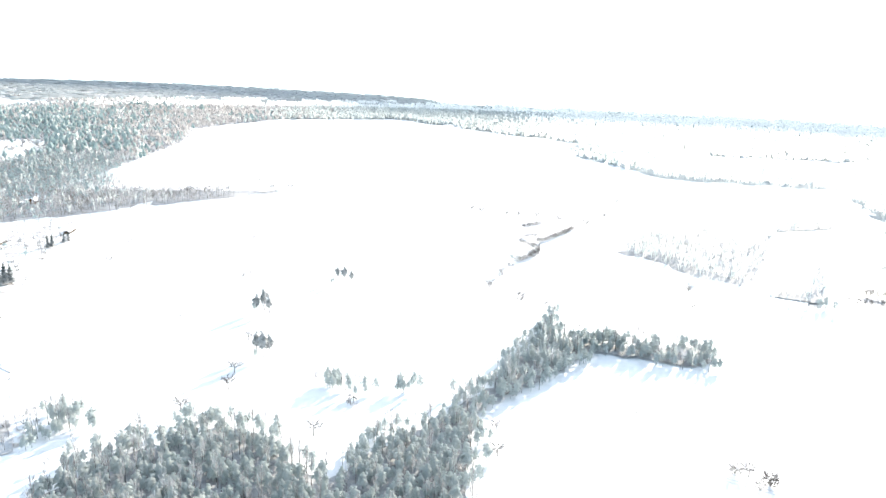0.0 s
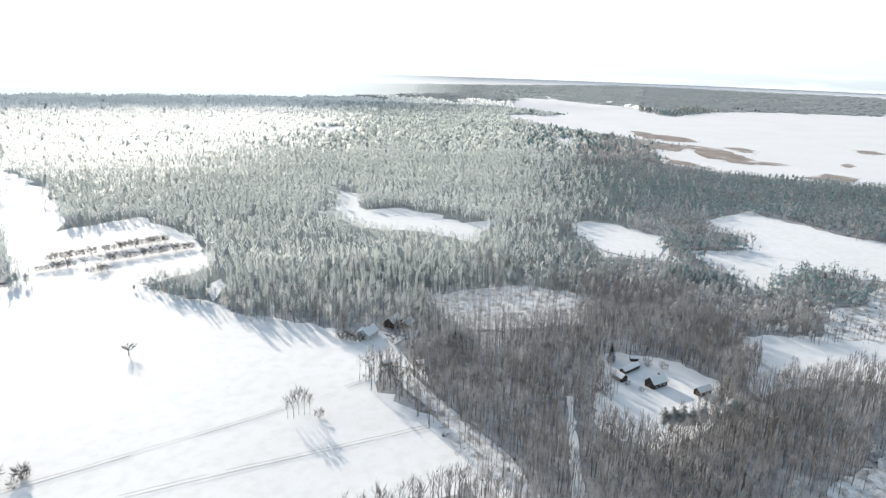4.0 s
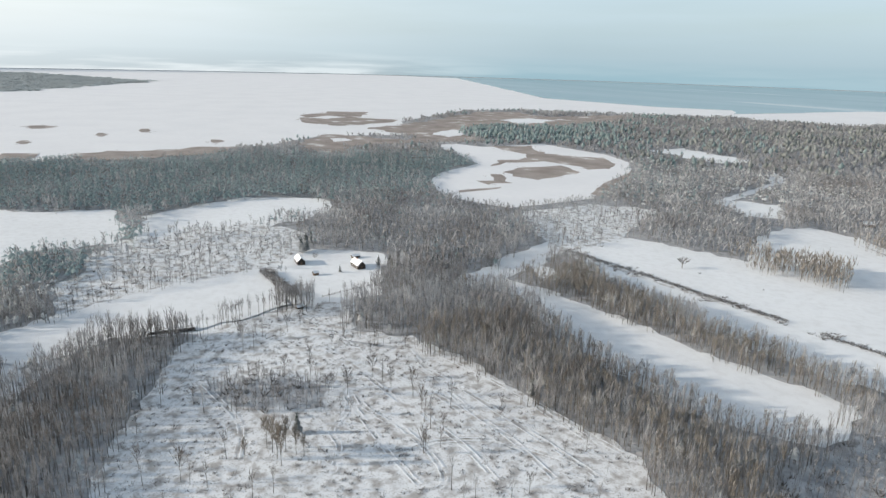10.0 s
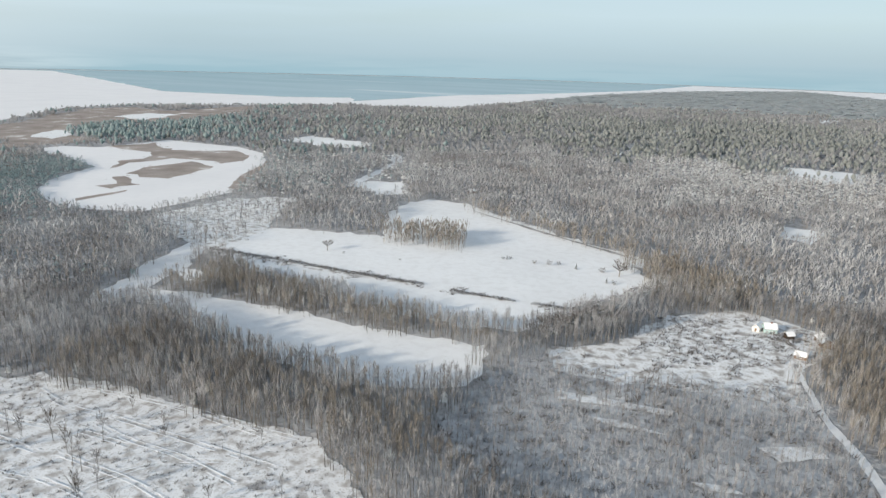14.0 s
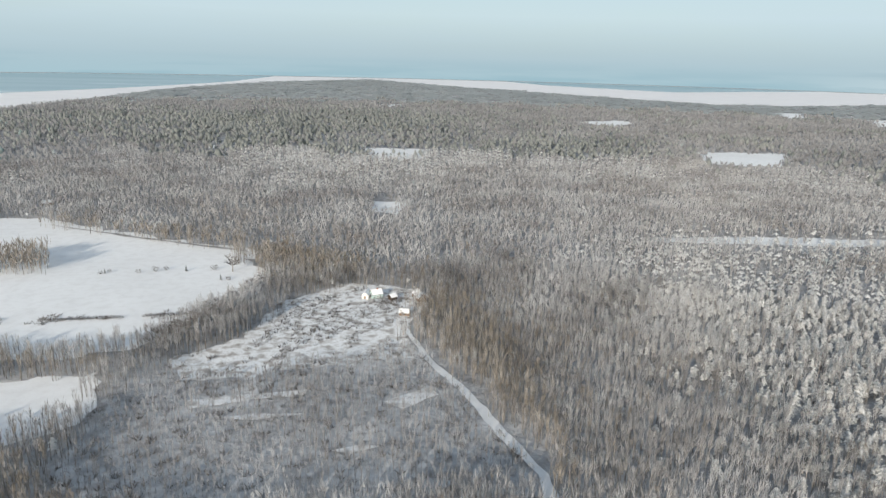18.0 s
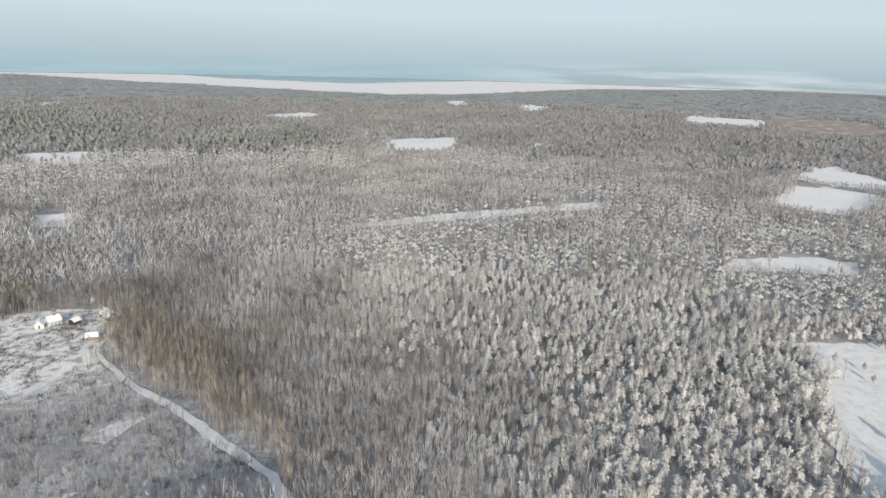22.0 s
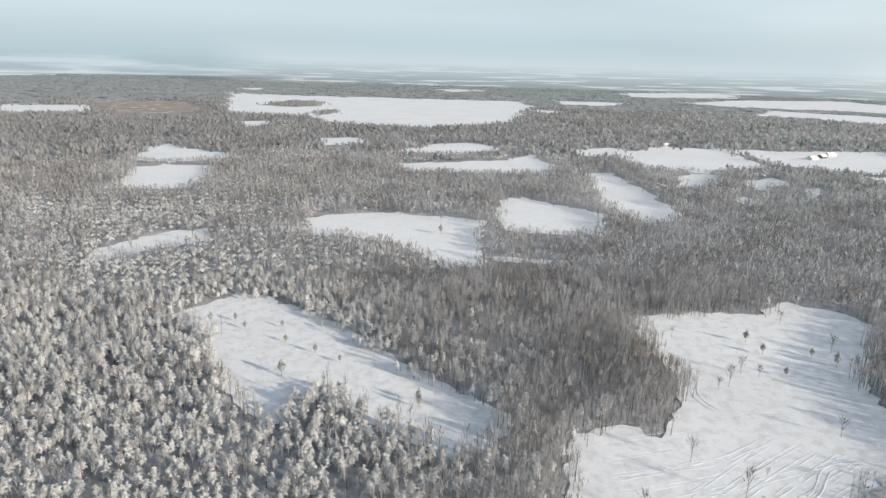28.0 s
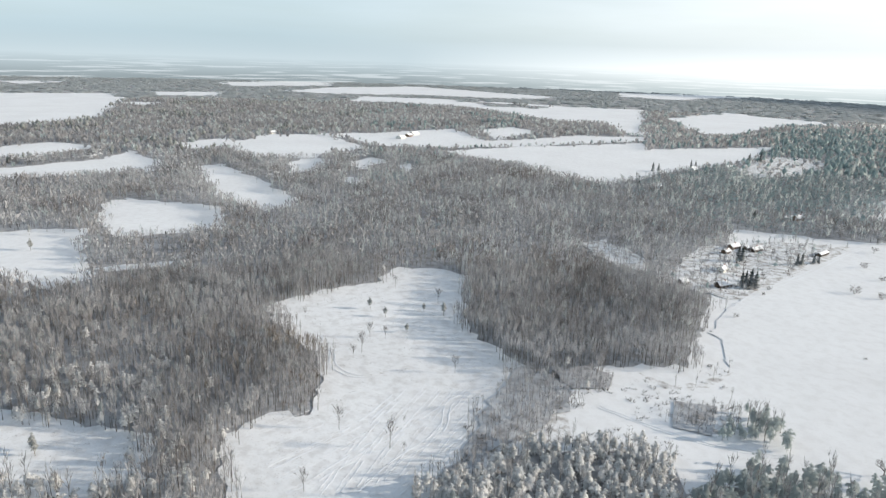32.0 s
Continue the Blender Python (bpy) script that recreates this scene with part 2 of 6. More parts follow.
# pines painted pale for the same haze
HAZE_PINE = wood_far_material("haze_pale_pines", (0.43, 0.485, 0.48), (0.53, 0.575, 0.57), (0.66, 0.68, 0.675), 0.3, 0.66)

# ---- land plan: which cover lies where, in metres from the point under the camera; a later area lies over an earlier one ----
AREAS = []


def area(kind, *outline):
    AREAS.append((kind, np.array(outline, float).reshape(-1, 2)))


area("open", -109, 130, -357, 494, -322, 519, -280, 563, -175, 658, -134, 706, 540, 823, 113, 138)
area("open", -377, 651, -370, 728, -401, 1058, -455, 1245, -352, 1485, -114, 1575, 120, 1296, 367, 1070, 669, 1030, 526, 801, -180, 678)
area("open", -15, 164, -5, 1529, 172, 1024, 274, 822, 474, 731, 299, 458, 366, 442, 345, 365, 309, 311, 288, 302, 256, 316, 249, 300, 252, 260, 245, 233, 252, 199, 256, 176, 237, 155, 226, 140, 211, 129, 199, 93, 180, 70)
area("far", 238, 1242, 363, 1084, 495, 905, 458, 775, 274, 822, 193, 1016)
area("mixed", 123, 478, 143, 514, 169, 555, 203, 588, 223, 576, 240, 544, 258, 524, 243, 481, 193, 399, 157, 422, 149, 451)
area("open", 201, 521, 217, 539, 213, 506, 200, 503)
area("open", 212, 464, 233, 493, 215, 451)
area("mixed", 208, 370, 269, 477, 298, 513, 294, 487, 220, 364)
area("mixed", 190, 390, 188, 373, 191, 364, 203, 379)
area("mixed", 249, 309, 242, 295, 254, 288, 264, 276, 277, 282, 257, 259, 250, 278)
area("mixed", 19, 458, 26, 454, 47, 473, 68, 472, 56, 449, 36, 440)
area("pine", -47, 262, -40, 249, -19, 248, -3, 247, -2, 258, -18, 258, -31, 255)
area("pine", -101, 338, -95, 339, -88, 333, -89, 337, -94, 328)
area("pine", -85, 280, -80, 274, -74, 275, -74, 282, -78, 276)
area("pine", -68, 400, -60, 383, -52, 394, -61, 387)
area("mixed", 253, 253, 270, 277, 311, 299, 404, 297, 506, 182, 498, 69, 485, 11, 453, -22, 384, -4, 388, 101, 317, 180, 257, 190)
area("pine", 386, 219, 403, 193, 413, 164, 401, 159, 370, 185)
area("pine", 437, 165, 464, 141, 436, 100, 429, 113, 419, 142)
area("far", 443, 736, 731, 1197, 1151, 1250, 2017, 1152, 2199, 1029, 2398, 894, 2619, 745, 1608, 319, 825, 227, 525, 189, 573, 359, 398, 381, 389, 431, 358, 459)
area("pine", 825, 227, 891, 67, 938, -128, 637, -92, 693, -25, 646, 44, 579, 69, 576, 130, 566, 205, 673, 245)
area("pine", 537, 67, 525, 62, 552, 12, 543, 3, 502, 34)
area("pine", 801, 78, 841, -26, 897, -105, 800, -276, 789, -446, 754, -568, 671, -569, 541, -398, 508, -336, 581, -286, 603, -186, 615, -116, 637, -76, 675, 14, 615, 42, 583, 62)
area("pine", 514, 64, 517, 58, 549, 8, 557, 1, 503, 32)
area("pine", 461, -12, 477, -29, 496, -60, 458, -68, 437, -53, 420, -22)
area("pine", 466, 57, 443, 36, 425, -22, 408, -25, 382, -7, 413, 38)
area("mixed", 448, -531, 493, -636, 533, -699, 694, -865, 618, -948, 408, -822, 386, -734, 364, -604, 382, -529)
area("pine", 872, -744, 970, -998, 924, -1152, 724, -903, 785, -781)
area("mixed", 739, -1020, 675, -1352, 493, -1570, 406, -1016, 488, -982, 644, -989)
area("open", 246, 168, 268, 171, 266, 141, 280, 144, 256, 143, 228, 113, 236, 120, 235, 133, 222, 136, 233, 148)
area("open", 235, 43, 293, 54, 302, 34, 290, 9, 272, 3, 240, 11, 225, 23, 229, 40)
area("sparse", 300, 150, 326, 128, 337, 100, 356, 79, 333, 98, 319, 121, 319, 145)
area("open", 472, 326, 550, 377, 543, 351, 490, 311, 515, 281, 486, 192, 445, 191, 452, 227, 439, 275, 465, 336)
area("open", 544, 141, 532, 115, 500, 66, 474, 47, 460, 90, 503, 121)
area("sparse", 304, 142, 323, 125, 341, 105, 362, 84, 342, 93, 323, 126)
area("open", 615, 41, 682, 9, 623, -59, 604, -110, 531, -102, 500, -91, 502, -70, 483, -59, 461, -24, 432, -8, 478, 23, 504, 40, 537, 8, 572, 2, 591, 37)
area("open", 526, 129, 539, 69, 470, 57, 462, 93)
area("open", 492, 220, 514, 199, 445, 187, 451, 203)
area("open", 501, -105, 572, -134, 599, -222, 572, -272, 542, -280, 493, -234, 499, -205, 475, -178, 471, -133)
area("sparse", 451, -47, 500, -96, 507, -190, 462, -214, 385, -180, 375, -154, 373, -89, 365, -35)
area("open", 320, -5, 349, -3, 355, -37, 375, -83, 388, -148, 364, -146, 325, -139, 309, -90, 320, -72, 330, -52, 316, -33, 284, -10)
area("open", 374, -157, 401, -176, 408, -198, 394, -220, 376, -235, 313, -190, 310, -154, 320, -150, 335, -142)
area("mixed", 383, -146, 356, -141, 331, -140, 317, -147, 324, -152, 325, -141, 354, -143)
area("pine", 524, -216, 525, -220, 519, -245, 517, -247, 510, -225)
area("pine", 512, -96, 511, -97, 510, -113, 506, -114)
area("cut", 147, 0, 202, -24, 234, -40, 266, -61, 295, -77, 309, -94, 312, -135, 310, -173, 271, -147, 248, -169, 211, -176, 171, -173, 146, -175, 121, -174, 105, -167, 78, -141)
area("brush", 250, -66, 249, -68, 255, -87, 236, -110, 227, -114, 212, -104, 224, -85)
area("brush", 265, -142, 261, -143, 243, -156, 243, -160)
area("birch", 240, -167, 250, -170, 251, -185, 238, -204, 195, -210, 149, -207, 106, -202, 77, -212, 71, -200, 83, -180, 108, -178, 126, -176, 162, -174, 212, -173)
area("open", 317, -351, 323, -403, 309, -421, 239, -432, 227, -435, 263, -515, 268, -557, 250, -581, 219, -575, 196, -556, 130, -512, 67, -478, 47, -462, 30, -412, 38, -382, 57, -345, 70, -320, 91, -305, 113, -301, 144, -301, 180, -304, 227, -315, 275, -331)
area("ditch", 319, -353, 231, -352, 158, -352, 155, -344, 225, -343, 312, -346)
area("ditch", 140, -348, 102, -347, 100, -343, 138, -342)
area("ditch", 86, -347, 64, -347, 64, -344, 85, -343)
area("birch", 231, -422, 228, -431, 218, -447, 179, -461, 163, -439, 160, -429, 192, -422)
area("birch", 295, -260, 288, -270, 280, -304, 255, -307, 213, -295, 171, -289, 137, -286, 108, -287, 90, -283, 94, -277, 130, -274, 162, -273, 198, -276, 237, -275, 275, -269)
area("open", 306, -255, 302, -268, 276, -271, 237, -275, 198, -276, 162, -273, 130, -274, 95, -278, 86, -252, 89, -242, 108, -229, 127, -224, 162, -225, 196, -227, 261, -255)
area("open", 312, -305, 292, -312, 271, -294, 284, -288)
area("open", 303, -239, 327, -307, 339, -357, 322, -351, 299, -284, 292, -244)
area("sparse", 431, -406, 418, -487, 366, -525, 339, -453, 314, -391, 318, -346, 340, -352)
area("ice", 602, -438, 643, -498, 665, -565, 652, -548, 809, -610, 791, -674, 774, -770, 644, -777, 576, -743, 516, -674, 454, -547, 448, -473, 444, -419, 507, -415, 545, -407)
area("open", 359, -608, 354, -635, 318, -644, 289, -594, 310, -568)
area("open", 427, -826, 423, -853, 380, -770, 394, -763)
area("ice", 1540, 630, 1303, 322, 1193, 125, 1144, 173, 958, 132, 922, 55, 920, -95, 934, -224, 937, -377, 1018, -513, 969, -660, 1184, -778, 1367, -1074, 1505, -1382, 2353, -2144, 2891, -2373, 3710, -2722, 3926, -2584, 4057, -2374, 4180, -2149, 4294, -1911, 4428, -1575, 4539, -1220, 4622, -852, 4676, -477, 4699, -104, 4693, 261, 4660, 612, 4604, 944, 4530, 1254, 4441, 1540, 4341, 1801)
area("ice", 1468, 2526, 1651, 2418, 1853, 2300, 2077, 2168, 2327, 2021, 2607, 1856, 2924, 1670, 3162, 1482, 3421, 1279, 3702, 1057, 3685, 749, 3669, 464, 3654, 199, 3761, -132, 3865, -453, 4673, -506, 4698, -136, 4692, 268, 4648, 699, 4557, 1150, 4417, 1607, 4226, 2057, 3974, 2509, 3682, 2921, 3364, 3283, 3034, 3589, 2706, 3843, 2389, 4047)
area("far", 2904, 1538, 3130, 1420, 3403, 1278, 3738, 1104, 4159, 884, 4130, 461, 4099, 28, 4068, -416, 3508, -633, 3071, -802, 2692, -487, 2402, -246, 2308, -50, 2223, 126, 1842, 247, 2110, 407, 2342, 820, 1838, 698, 1697, 478, 1530, 519, 1472, 623, 1350, 727)
area("ice", 1229, -578, 1327, -749, 1373, -1059, 1346, -1264, 1172, -1415, 933, -1688, 755, -1868, 634, -2116, 638, -2694, 507, -3104, 344, -3612, 165, -3925, -34, -4272, -31, -4700, 203, -4696, 423, -4387, 549, -3745, 648, -3241, 721, -2811, 781, -2462, 899, -2219, 1003, -2002, 1150, -1893, 1294, -1785, 1506, -1761, 1737, -1736, 2192, -2001, 3552, -2758, 3950, -2547, 4104, -2291, 4232, -2044)
area("water", 3950, -2547, 3552, -2758, 2192, -2001, 1737, -1736, 1506, -1761, 1294, -1785, 1150, -1893, 1003, -2002, 899, -2219, 781, -2462, 721, -2811, 648, -3241, 549, -3745, 423, -4387, 204, -4696, -30, -4700, -14, -4700, 358, -4686, 761, -4638, 1187, -4548, 1628, -4409, 2070, -4220, 2499, -3981, 2944, -3664, 3339, -3308, 3674, -2931, 3948, -2550)
area("ice", 909, -1628, 700, -1731, 636, -2220, 535, -2914, 394, -3277, 211, -3746, -32, -4055, -321, -4422, -537, -3889, -708, -3466, -936, -3304, -1147, -3154, -1280, -2718, -1383, -2383, -1510, -2308, -1630, -2236, -2572, -3551, -2058, -3391, -1595, -3247, -1546, -3697, -1481, -4285, -1082, -4574, -809, -4630, -528, -4670, -37, -4700, 264, -4693, 552, -3640, 697, -2825, 830, -2556, 940, -2335, 1037, -1862)
area("water", 1037, -1862, 940, -2335, 830, -2556, 697, -2825, 586, -3126, 449, -3502, 264, -4693, 703, -4647, 1119, -4565, 1544, -4439, 1926, -4287, 2263, -4119)
area("water", -608, -4413, -932, -4580, -1231, -4536, -1365, -3434, -1578, -3332, -1786, -3231, -2355, -3477, -2957, -3653, -3268, -3378, -3529, -3104, -3523, -3111, -3236, -3408, -2893, -3704, -2491, -3986, -2035, -4237, -1536, -4442, -1010, -4590)
area("ice", -712, -3362, -953, -3168, -1179, -2987, -1390, -2817, -1372, -2227, -1593, -2236, -1827, -2246, -2350, -2416, -3009, -2630, -3530, -3103, -3268, -3378, -2957, -3653, -2355, -3477, -1786, -3231, -1561, -3295, -1336, -3359, -1221, -4498, -765, -4494)
area("ice", -939, -3036, -1057, -2812, -1171, -2598, -1280, -2391, -1451, -2296, -1631, -2195, -2063, -2364, -2663, -2600, -3044, -2526, -3478, -2441, -3977, -2344, -4281, -1939, -4084, -2325, -3845, -2703, -3675, -2930, -3491, -3146, -3160, -3479, -2471, -3321, -2071, -3272, -1733, -3231, -1575, -3484, -1412, -3744, -1246, -4010)
area("open", -50, -993, -148, -1006, -139, -909, -50, -909)
area("open", -48, -623, -75, -620, -67, -577, -48, -583)
area("open", -257, -473, -339, -463, -506, -436, -471, -402, -356, -417, -242, -440)
area("open", -588, -965, -717, -954, -625, -828, -525, -850)
area("open", -60, -1013, -155, -1005, -141, -913, -66, -927)
area("open", -1346, -1842, -1426, -1846, -1214, -1584)
area("open", -1483, -1653, -1499, -1539, -1278, -1352)
area("open", -48, -630, -73, -620, -67, -578, -52, -585)
area("brush", 67, -177, 85, -204, 86, -257, 58, -287, 2, -303, -41, -293, -54, -251, -63, -194, -66, -174)
area("scrub", 64, -290, 36, -310, 15, -364, -18, -385, -53, -372, -60, -356, -44, -333, -37, -304, -37, -283, -12, -279, 12, -277, 33, -271, 54, -271)
area("open", -41, -334, -44, -309, -51, -272, -60, -246, -68, -208, -73, -185, -71, -162, -63, -164, -66, -185, -59, -210, -52, -246, -43, -275, -39, -307)
area("birch", -58, -347, -81, -337, -85, -267, -83, -216, -77, -168, -72, -163, -73, -194, -64, -244, -53, -274, -47, -316)
area("pine", -163, -388, -255, -401, -328, -353, -358, -244, -397, -224, -456, -176, -438, -114, -391, -78, -349, -39, -306, -35, -285, -19, -200, -6, -140, -72, -149, -97, -159, -132, -159, -178, -168, -264)
area("pine", -615, -833, -624, -609, -574, -396, -585, -275, -632, -167, -586, -149, -465, -264, -490, -362, -510, -434, -549, -611, -526, -690)
area("pine", -361, -1201, -566, -1107, -390, -744, -267, -902)
area("pine", 73, -813, -9, -976, -175, -1100, -335, -1017, -477, -944, -359, -856, -134, -834, -55, -711, 5, -724)
area("pine", 241, -1418, 14, -1795, -374, -1554, -187, -1183, 109, -1223)
area("pine", 493, -1570, 247, -1570, -26, -1348, -25, -784, 67, -863, 247, -1081)
area("pine", -396, -288, -421, -244, -474, -173, -419, -94, -352, -29, -319, -29, -316, -60, -362, -108, -350, -136, -322, -149, -296, -116, -251, -95, -242, -78, -269, -67, -250, -39, -221, -18, -216, 19, -189, 14, -164, -6, -133, -13, -126, -119, -361, -298)
area("rows", -323, -145, -360, -126, -352, -108, -316, -60, -278, -28, -249, -2, -232, 19, -208, 12, -207, -5, -221, -22, -231, -36, -254, -58, -234, -60, -220, -69, -246, -91, -272, -105, -296, -116)
area("open", -549, -129, -581, -59, -561, 15, -487, 10, -435, 13, -420, -6, -452, -22, -507, -52, -510, -96)
area("open", -609, 31, -671, 45, -604, 123, -524, 110, -527, 63, -533, 37)
area("open", -832, 154, -859, 180, -711, 195, -587, 190, -575, 155, -661, 141)
area("open", -877, -90, -935, 60, -981, 87, -827, 112, -825, 53, -818, -70)
area("open", -391, -234, -425, -231, -497, -198, -475, -181, -415, -203)
area("open", -649, -337, -791, -391, -810, -299, -666, -279)
area("open", -848, -418, -1004, -459, -968, -410, -892, -302, -833, -368)
area("open", -1666, -1148, -1711, -946, -1525, -858, -1449, -1000)
area("rows", -137, 26, -210, 43, -223, 50, -228, 62, -218, 76, -234, 86, -265, 98, -314, 93, -340, 94, -352, 124, -354, 168, -375, 182, -362, 211, -342, 221, -285, 181, -265, 169, -242, 170, -218, 170, -186, 140, -170, 121, -157, 104, -153, 88, -156, 82, -119, 60)
area("snowmeadow", -215, 168, -195, 175, -202, 207, -189, 229, -176, 259, -200, 287, -208, 287, -226, 324, -244, 379, -275, 518, -270, 562, -267, 599, -59, 173, -93, 108, -158, 145, -180, 136)
area("open", -176, 259, -200, 287, -208, 287, -226, 324, -244, 379, -275, 518, -270, 562, -267, 599, -92, 242, -113, 212, -112, 204, -135, 219)
area("sparse", -168, 118, -186, 135, -180, 162, -163, 153, -158, 134, -156, 118)
area("sparse", -160, 197, -161, 200, -154, 214, -155, 227, -138, 204, -148, 199)
area("sparse", -193, 215, -176, 213, -168, 231, -173, 254, -175, 220)
area("pine", -159, 86, -156, 104, -159, 116, -152, 129, -150, 152, -143, 163, -130, 165, -117, 156, -108, 162, -117, 184, -112, 189, -103, 193, -95, 201, -87, 211, -84, 221, -59, 173, -119, 60)
area("pine", -139, 206, -140, 210, -135, 219, -121, 221, -119, 213, -132, 201)
area("pine", -159, 202, -153, 206, -137, 199, -140, 202)
area("mixed", -204, 177, -198, 177, -190, 188, -185, 194, -186, 180)
area("mixed", -195, 141, -189, 142, -176, 159, -175, 156, -179, 135)
area("garden", -287, 326, -326, 421, -313, 492, -280, 527, -249, 381, -239, 341, -259, 335)
area("open", -878, 516, -849, 568, -748, 1110, -646, 910, -602, 650, -570, 554, -631, 539, -763, 549)
area("pine", 243, 24, 235, 21, 241, 18, 243, 8, 252, 5, 241, 9, 240, 18)
area("water", 1039, -1768, 982, -2046, 2011, -4248, 2346, -4073)
area("water", 728, -4643, 328, -4689, -102, -4699, -551, -4668, -1010, -4590, -1375, -4494, -1731, -4370, -2071, -4219, -2516, -3970, -2909, -3692, -3245, -3400, -3526, -3107, -3521, -3113, -3264, -3382, -2961, -3650, -2610, -3909, -2213, -4146, -1778, -4351, -1315, -4512, -839, -4624, -365, -4686, 93, -4699, 524, -4671, 919, -4609, 1276, -4523, 1291, -4519, 1021, -4588)
area("birch", 64, -464, 47, -453, -22, -416, -24, -390, 9, -389, 30, -405)
area("birch", 212, -557, 191, -540, 51, -461, 45, -463, 67, -478, 130, -512)
area("birch", -273, 77, -281, 79, -286, 89, -273, 100, -263, 98, -260, 86)
area("reed", -1729, -957, -1951, -815, -1579, -629, -1474, -768)
area("pine", 902, 87, 920, 14, 937, -116, 870, -269, 819, -445, 745, -544, 670, -559, 628, -464, 560, -404, 533, -333, 572, -288, 594, -227, 589, -181, 577, -118, 604, -112, 675, -41, 716, 19, 701, 71)
area("ice", 587, -422, 630, -469, 664, -561, 707, -587, 791, -596, 840, -615, 839, -653, 788, -667, 776, -780, 655, -776, 558, -723, 520, -677, 476, -574, 434, -511, 443, -409, 474, -398, 515, -390)
area("reed", 785, -690, 762, -743, 689, -697, 612, -749, 562, -698, 556, -649, 596, -651, 635, -642, 653, -591, 640, -552, 668, -590, 670, -652, 712, -675, 754, -667)
area("reed", 595, -542, 615, -588, 601, -634, 551, -623, 547, -586, 536, -569, 537, -538, 566, -532)
area("reed", 565, -471, 559, -490, 597, -515, 585, -525, 538, -495, 546, -466)
area("reed", 532, -419, 526, -471, 519, -465, 523, -413)
area("reed", 452, -527, 487, -588, 520, -671, 534, -697, 510, -667, 478, -596, 438, -523)
area("reed", 946, -441, 1038, -525, 1012, -552, 986, -559, 907, -612, 950, -650, 1100, -644, 1108, -705, 1171, -829, 1333, -1118, 1280, -1195, 1151, -1170, 1139, -1331, 1121, -1422, 1017, -1269, 982, -1022, 1053, -900, 1040, -830, 961, -760, 852, -722, 864, -637, 881, -555, 881, -490, 824, -454, 852, -395)
area("reed", 1387, -655, 1445, -748, 1392, -819, 1290, -738, 1220, -787, 1168, -744, 1141, -624, 1221, -574)
area("ice", 1318, -631, 1352, -698, 1307, -716, 1280, -660)
area("ice", 979, -509, 976, -531, 943, -528, 935, -492)
area("open", 962, -695, 1009, -775, 973, -773, 913, -701)
area("open", 1126, -1008, 1142, -1104, 1070, -1101, 1040, -990)
area("pine", 954, -755, 1023, -818, 1027, -878, 970, -880, 963, -990, 938, -1096, 884, -1103, 778, -909, 758, -778, 832, -732, 838, -715)
area("reed", 1320, -120, 1348, -137, 1344, -158, 1311, -165, 1284, -148, 1288, -128)
area("reed", 1109, -92, 1130, -99, 1128, -108, 1105, -110, 1085, -102, 1087, -94)
area("reed", 1162, -201, 1186, -211, 1184, -218, 1158, -217, 1135, -208, 1137, -201)
area("reed", 1199, -273, 1225, -285, 1223, -294, 1195, -292, 1170, -280, 1172, -272)
area("reed", 1014, -321, 1032, -335, 1030, -346, 1008, -345, 990, -331, 992, -321)
area("reed", 1190, 53, 1211, 44, 1208, 29, 1182, 20, 1162, 30, 1165, 44)
area("pine", 472, -14, 506, -32, 512, -59, 479, -72, 428, -62, 414, -37, 434, -12)
area("pine", 465, 53, 456, 35, 438, 5, 423, -25, 394, -25, 385, -5, 404, 22, 434, 50)
area("pine", 511, -93, 525, -107, 510, -116, 487, -109, 494, -92)
area("pine", 522, -214, 529, -233, 511, -244, 489, -233, 499, -205)
area("pine", 350, -250, 355, -265, 340, -258, 333, -243)
area("sparse", 324, 164, 354, 136, 367, 109, 371, 83, 325, 73, 309, 91, 293, 112, 290, 132)
area("open", 246, 61, 248, 57, 183, 34, 179, 40)
area("sparse", 234, 135, 235, 127, 219, 105, 207, 86, 195, 65, 176, 47, 166, 65, 191, 85, 208, 100, 219, 119)
area("open", 991, 774, 1055, 721, 1044, 648, 984, 673)
area("open", 1154, 342, 1214, 339, 1074, 285, 1012, 277)
area("ice", 1492, 609, 1616, 556, 1580, 445, 1519, 427, 1491, 512)
area("ice", 2297, 742, 2251, 639, 2144, 413, 1965, 457, 2025, 600)
area("open", 638, -881, 639, -947, 521, -920, 492, -875, 547, -856)
area("open", 367, -610, 380, -695, 400, -816, 385, -778, 358, -655, 352, -598)
area("open", -47, -989, -88, -1011, -152, -992, -141, -935, -82, -947)
area("open", 165, -1046, 146, -1057, 139, -1015, 158, -1011)
area("open", -51, -619, -72, -623, -70, -597, -53, -595)
area("open", -566, -1485, -700, -1531, -719, -1470, -622, -1387)
area("open", -1426, -1574, -1510, -1613, -1452, -1486, -1355, -1407, -1309, -1423)
area("open", -1317, -1794, -1391, -1820, -1291, -1670, -1234, -1649)
area("open", -793, -839, -806, -814, -764, -776, -756, -794)
area("open", -187, -2014, -248, -2045, -236, -1948, -186, -1921)
area("open", -572, -939, -616, -970, -671, -958, -707, -940, -642, -852, -577, -848, -542, -881)
area("open", -255, -470, -340, -465, -440, -450, -509, -433, -487, -413, -414, -422, -321, -438, -250, -450)
area("open", -551, -130, -577, -89, -572, -19, -559, 15, -491, 6, -450, 10, -442, -18, -484, -49, -494, -76, -502, -112)
area("open", -452, 13, -455, 33, -449, 65, -437, 58, -439, 24)
area("open", -595, 34, -673, 62, -647, 76, -604, 124, -538, 111, -530, 64, -539, 32)
area("open", -824, 156, -804, 179, -709, 183, -616, 201, -585, 173, -612, 149, -647, 138, -734, 143)
area("open", -433, -249, -486, -224, -502, -198, -460, -183, -435, -209, -399, -236)
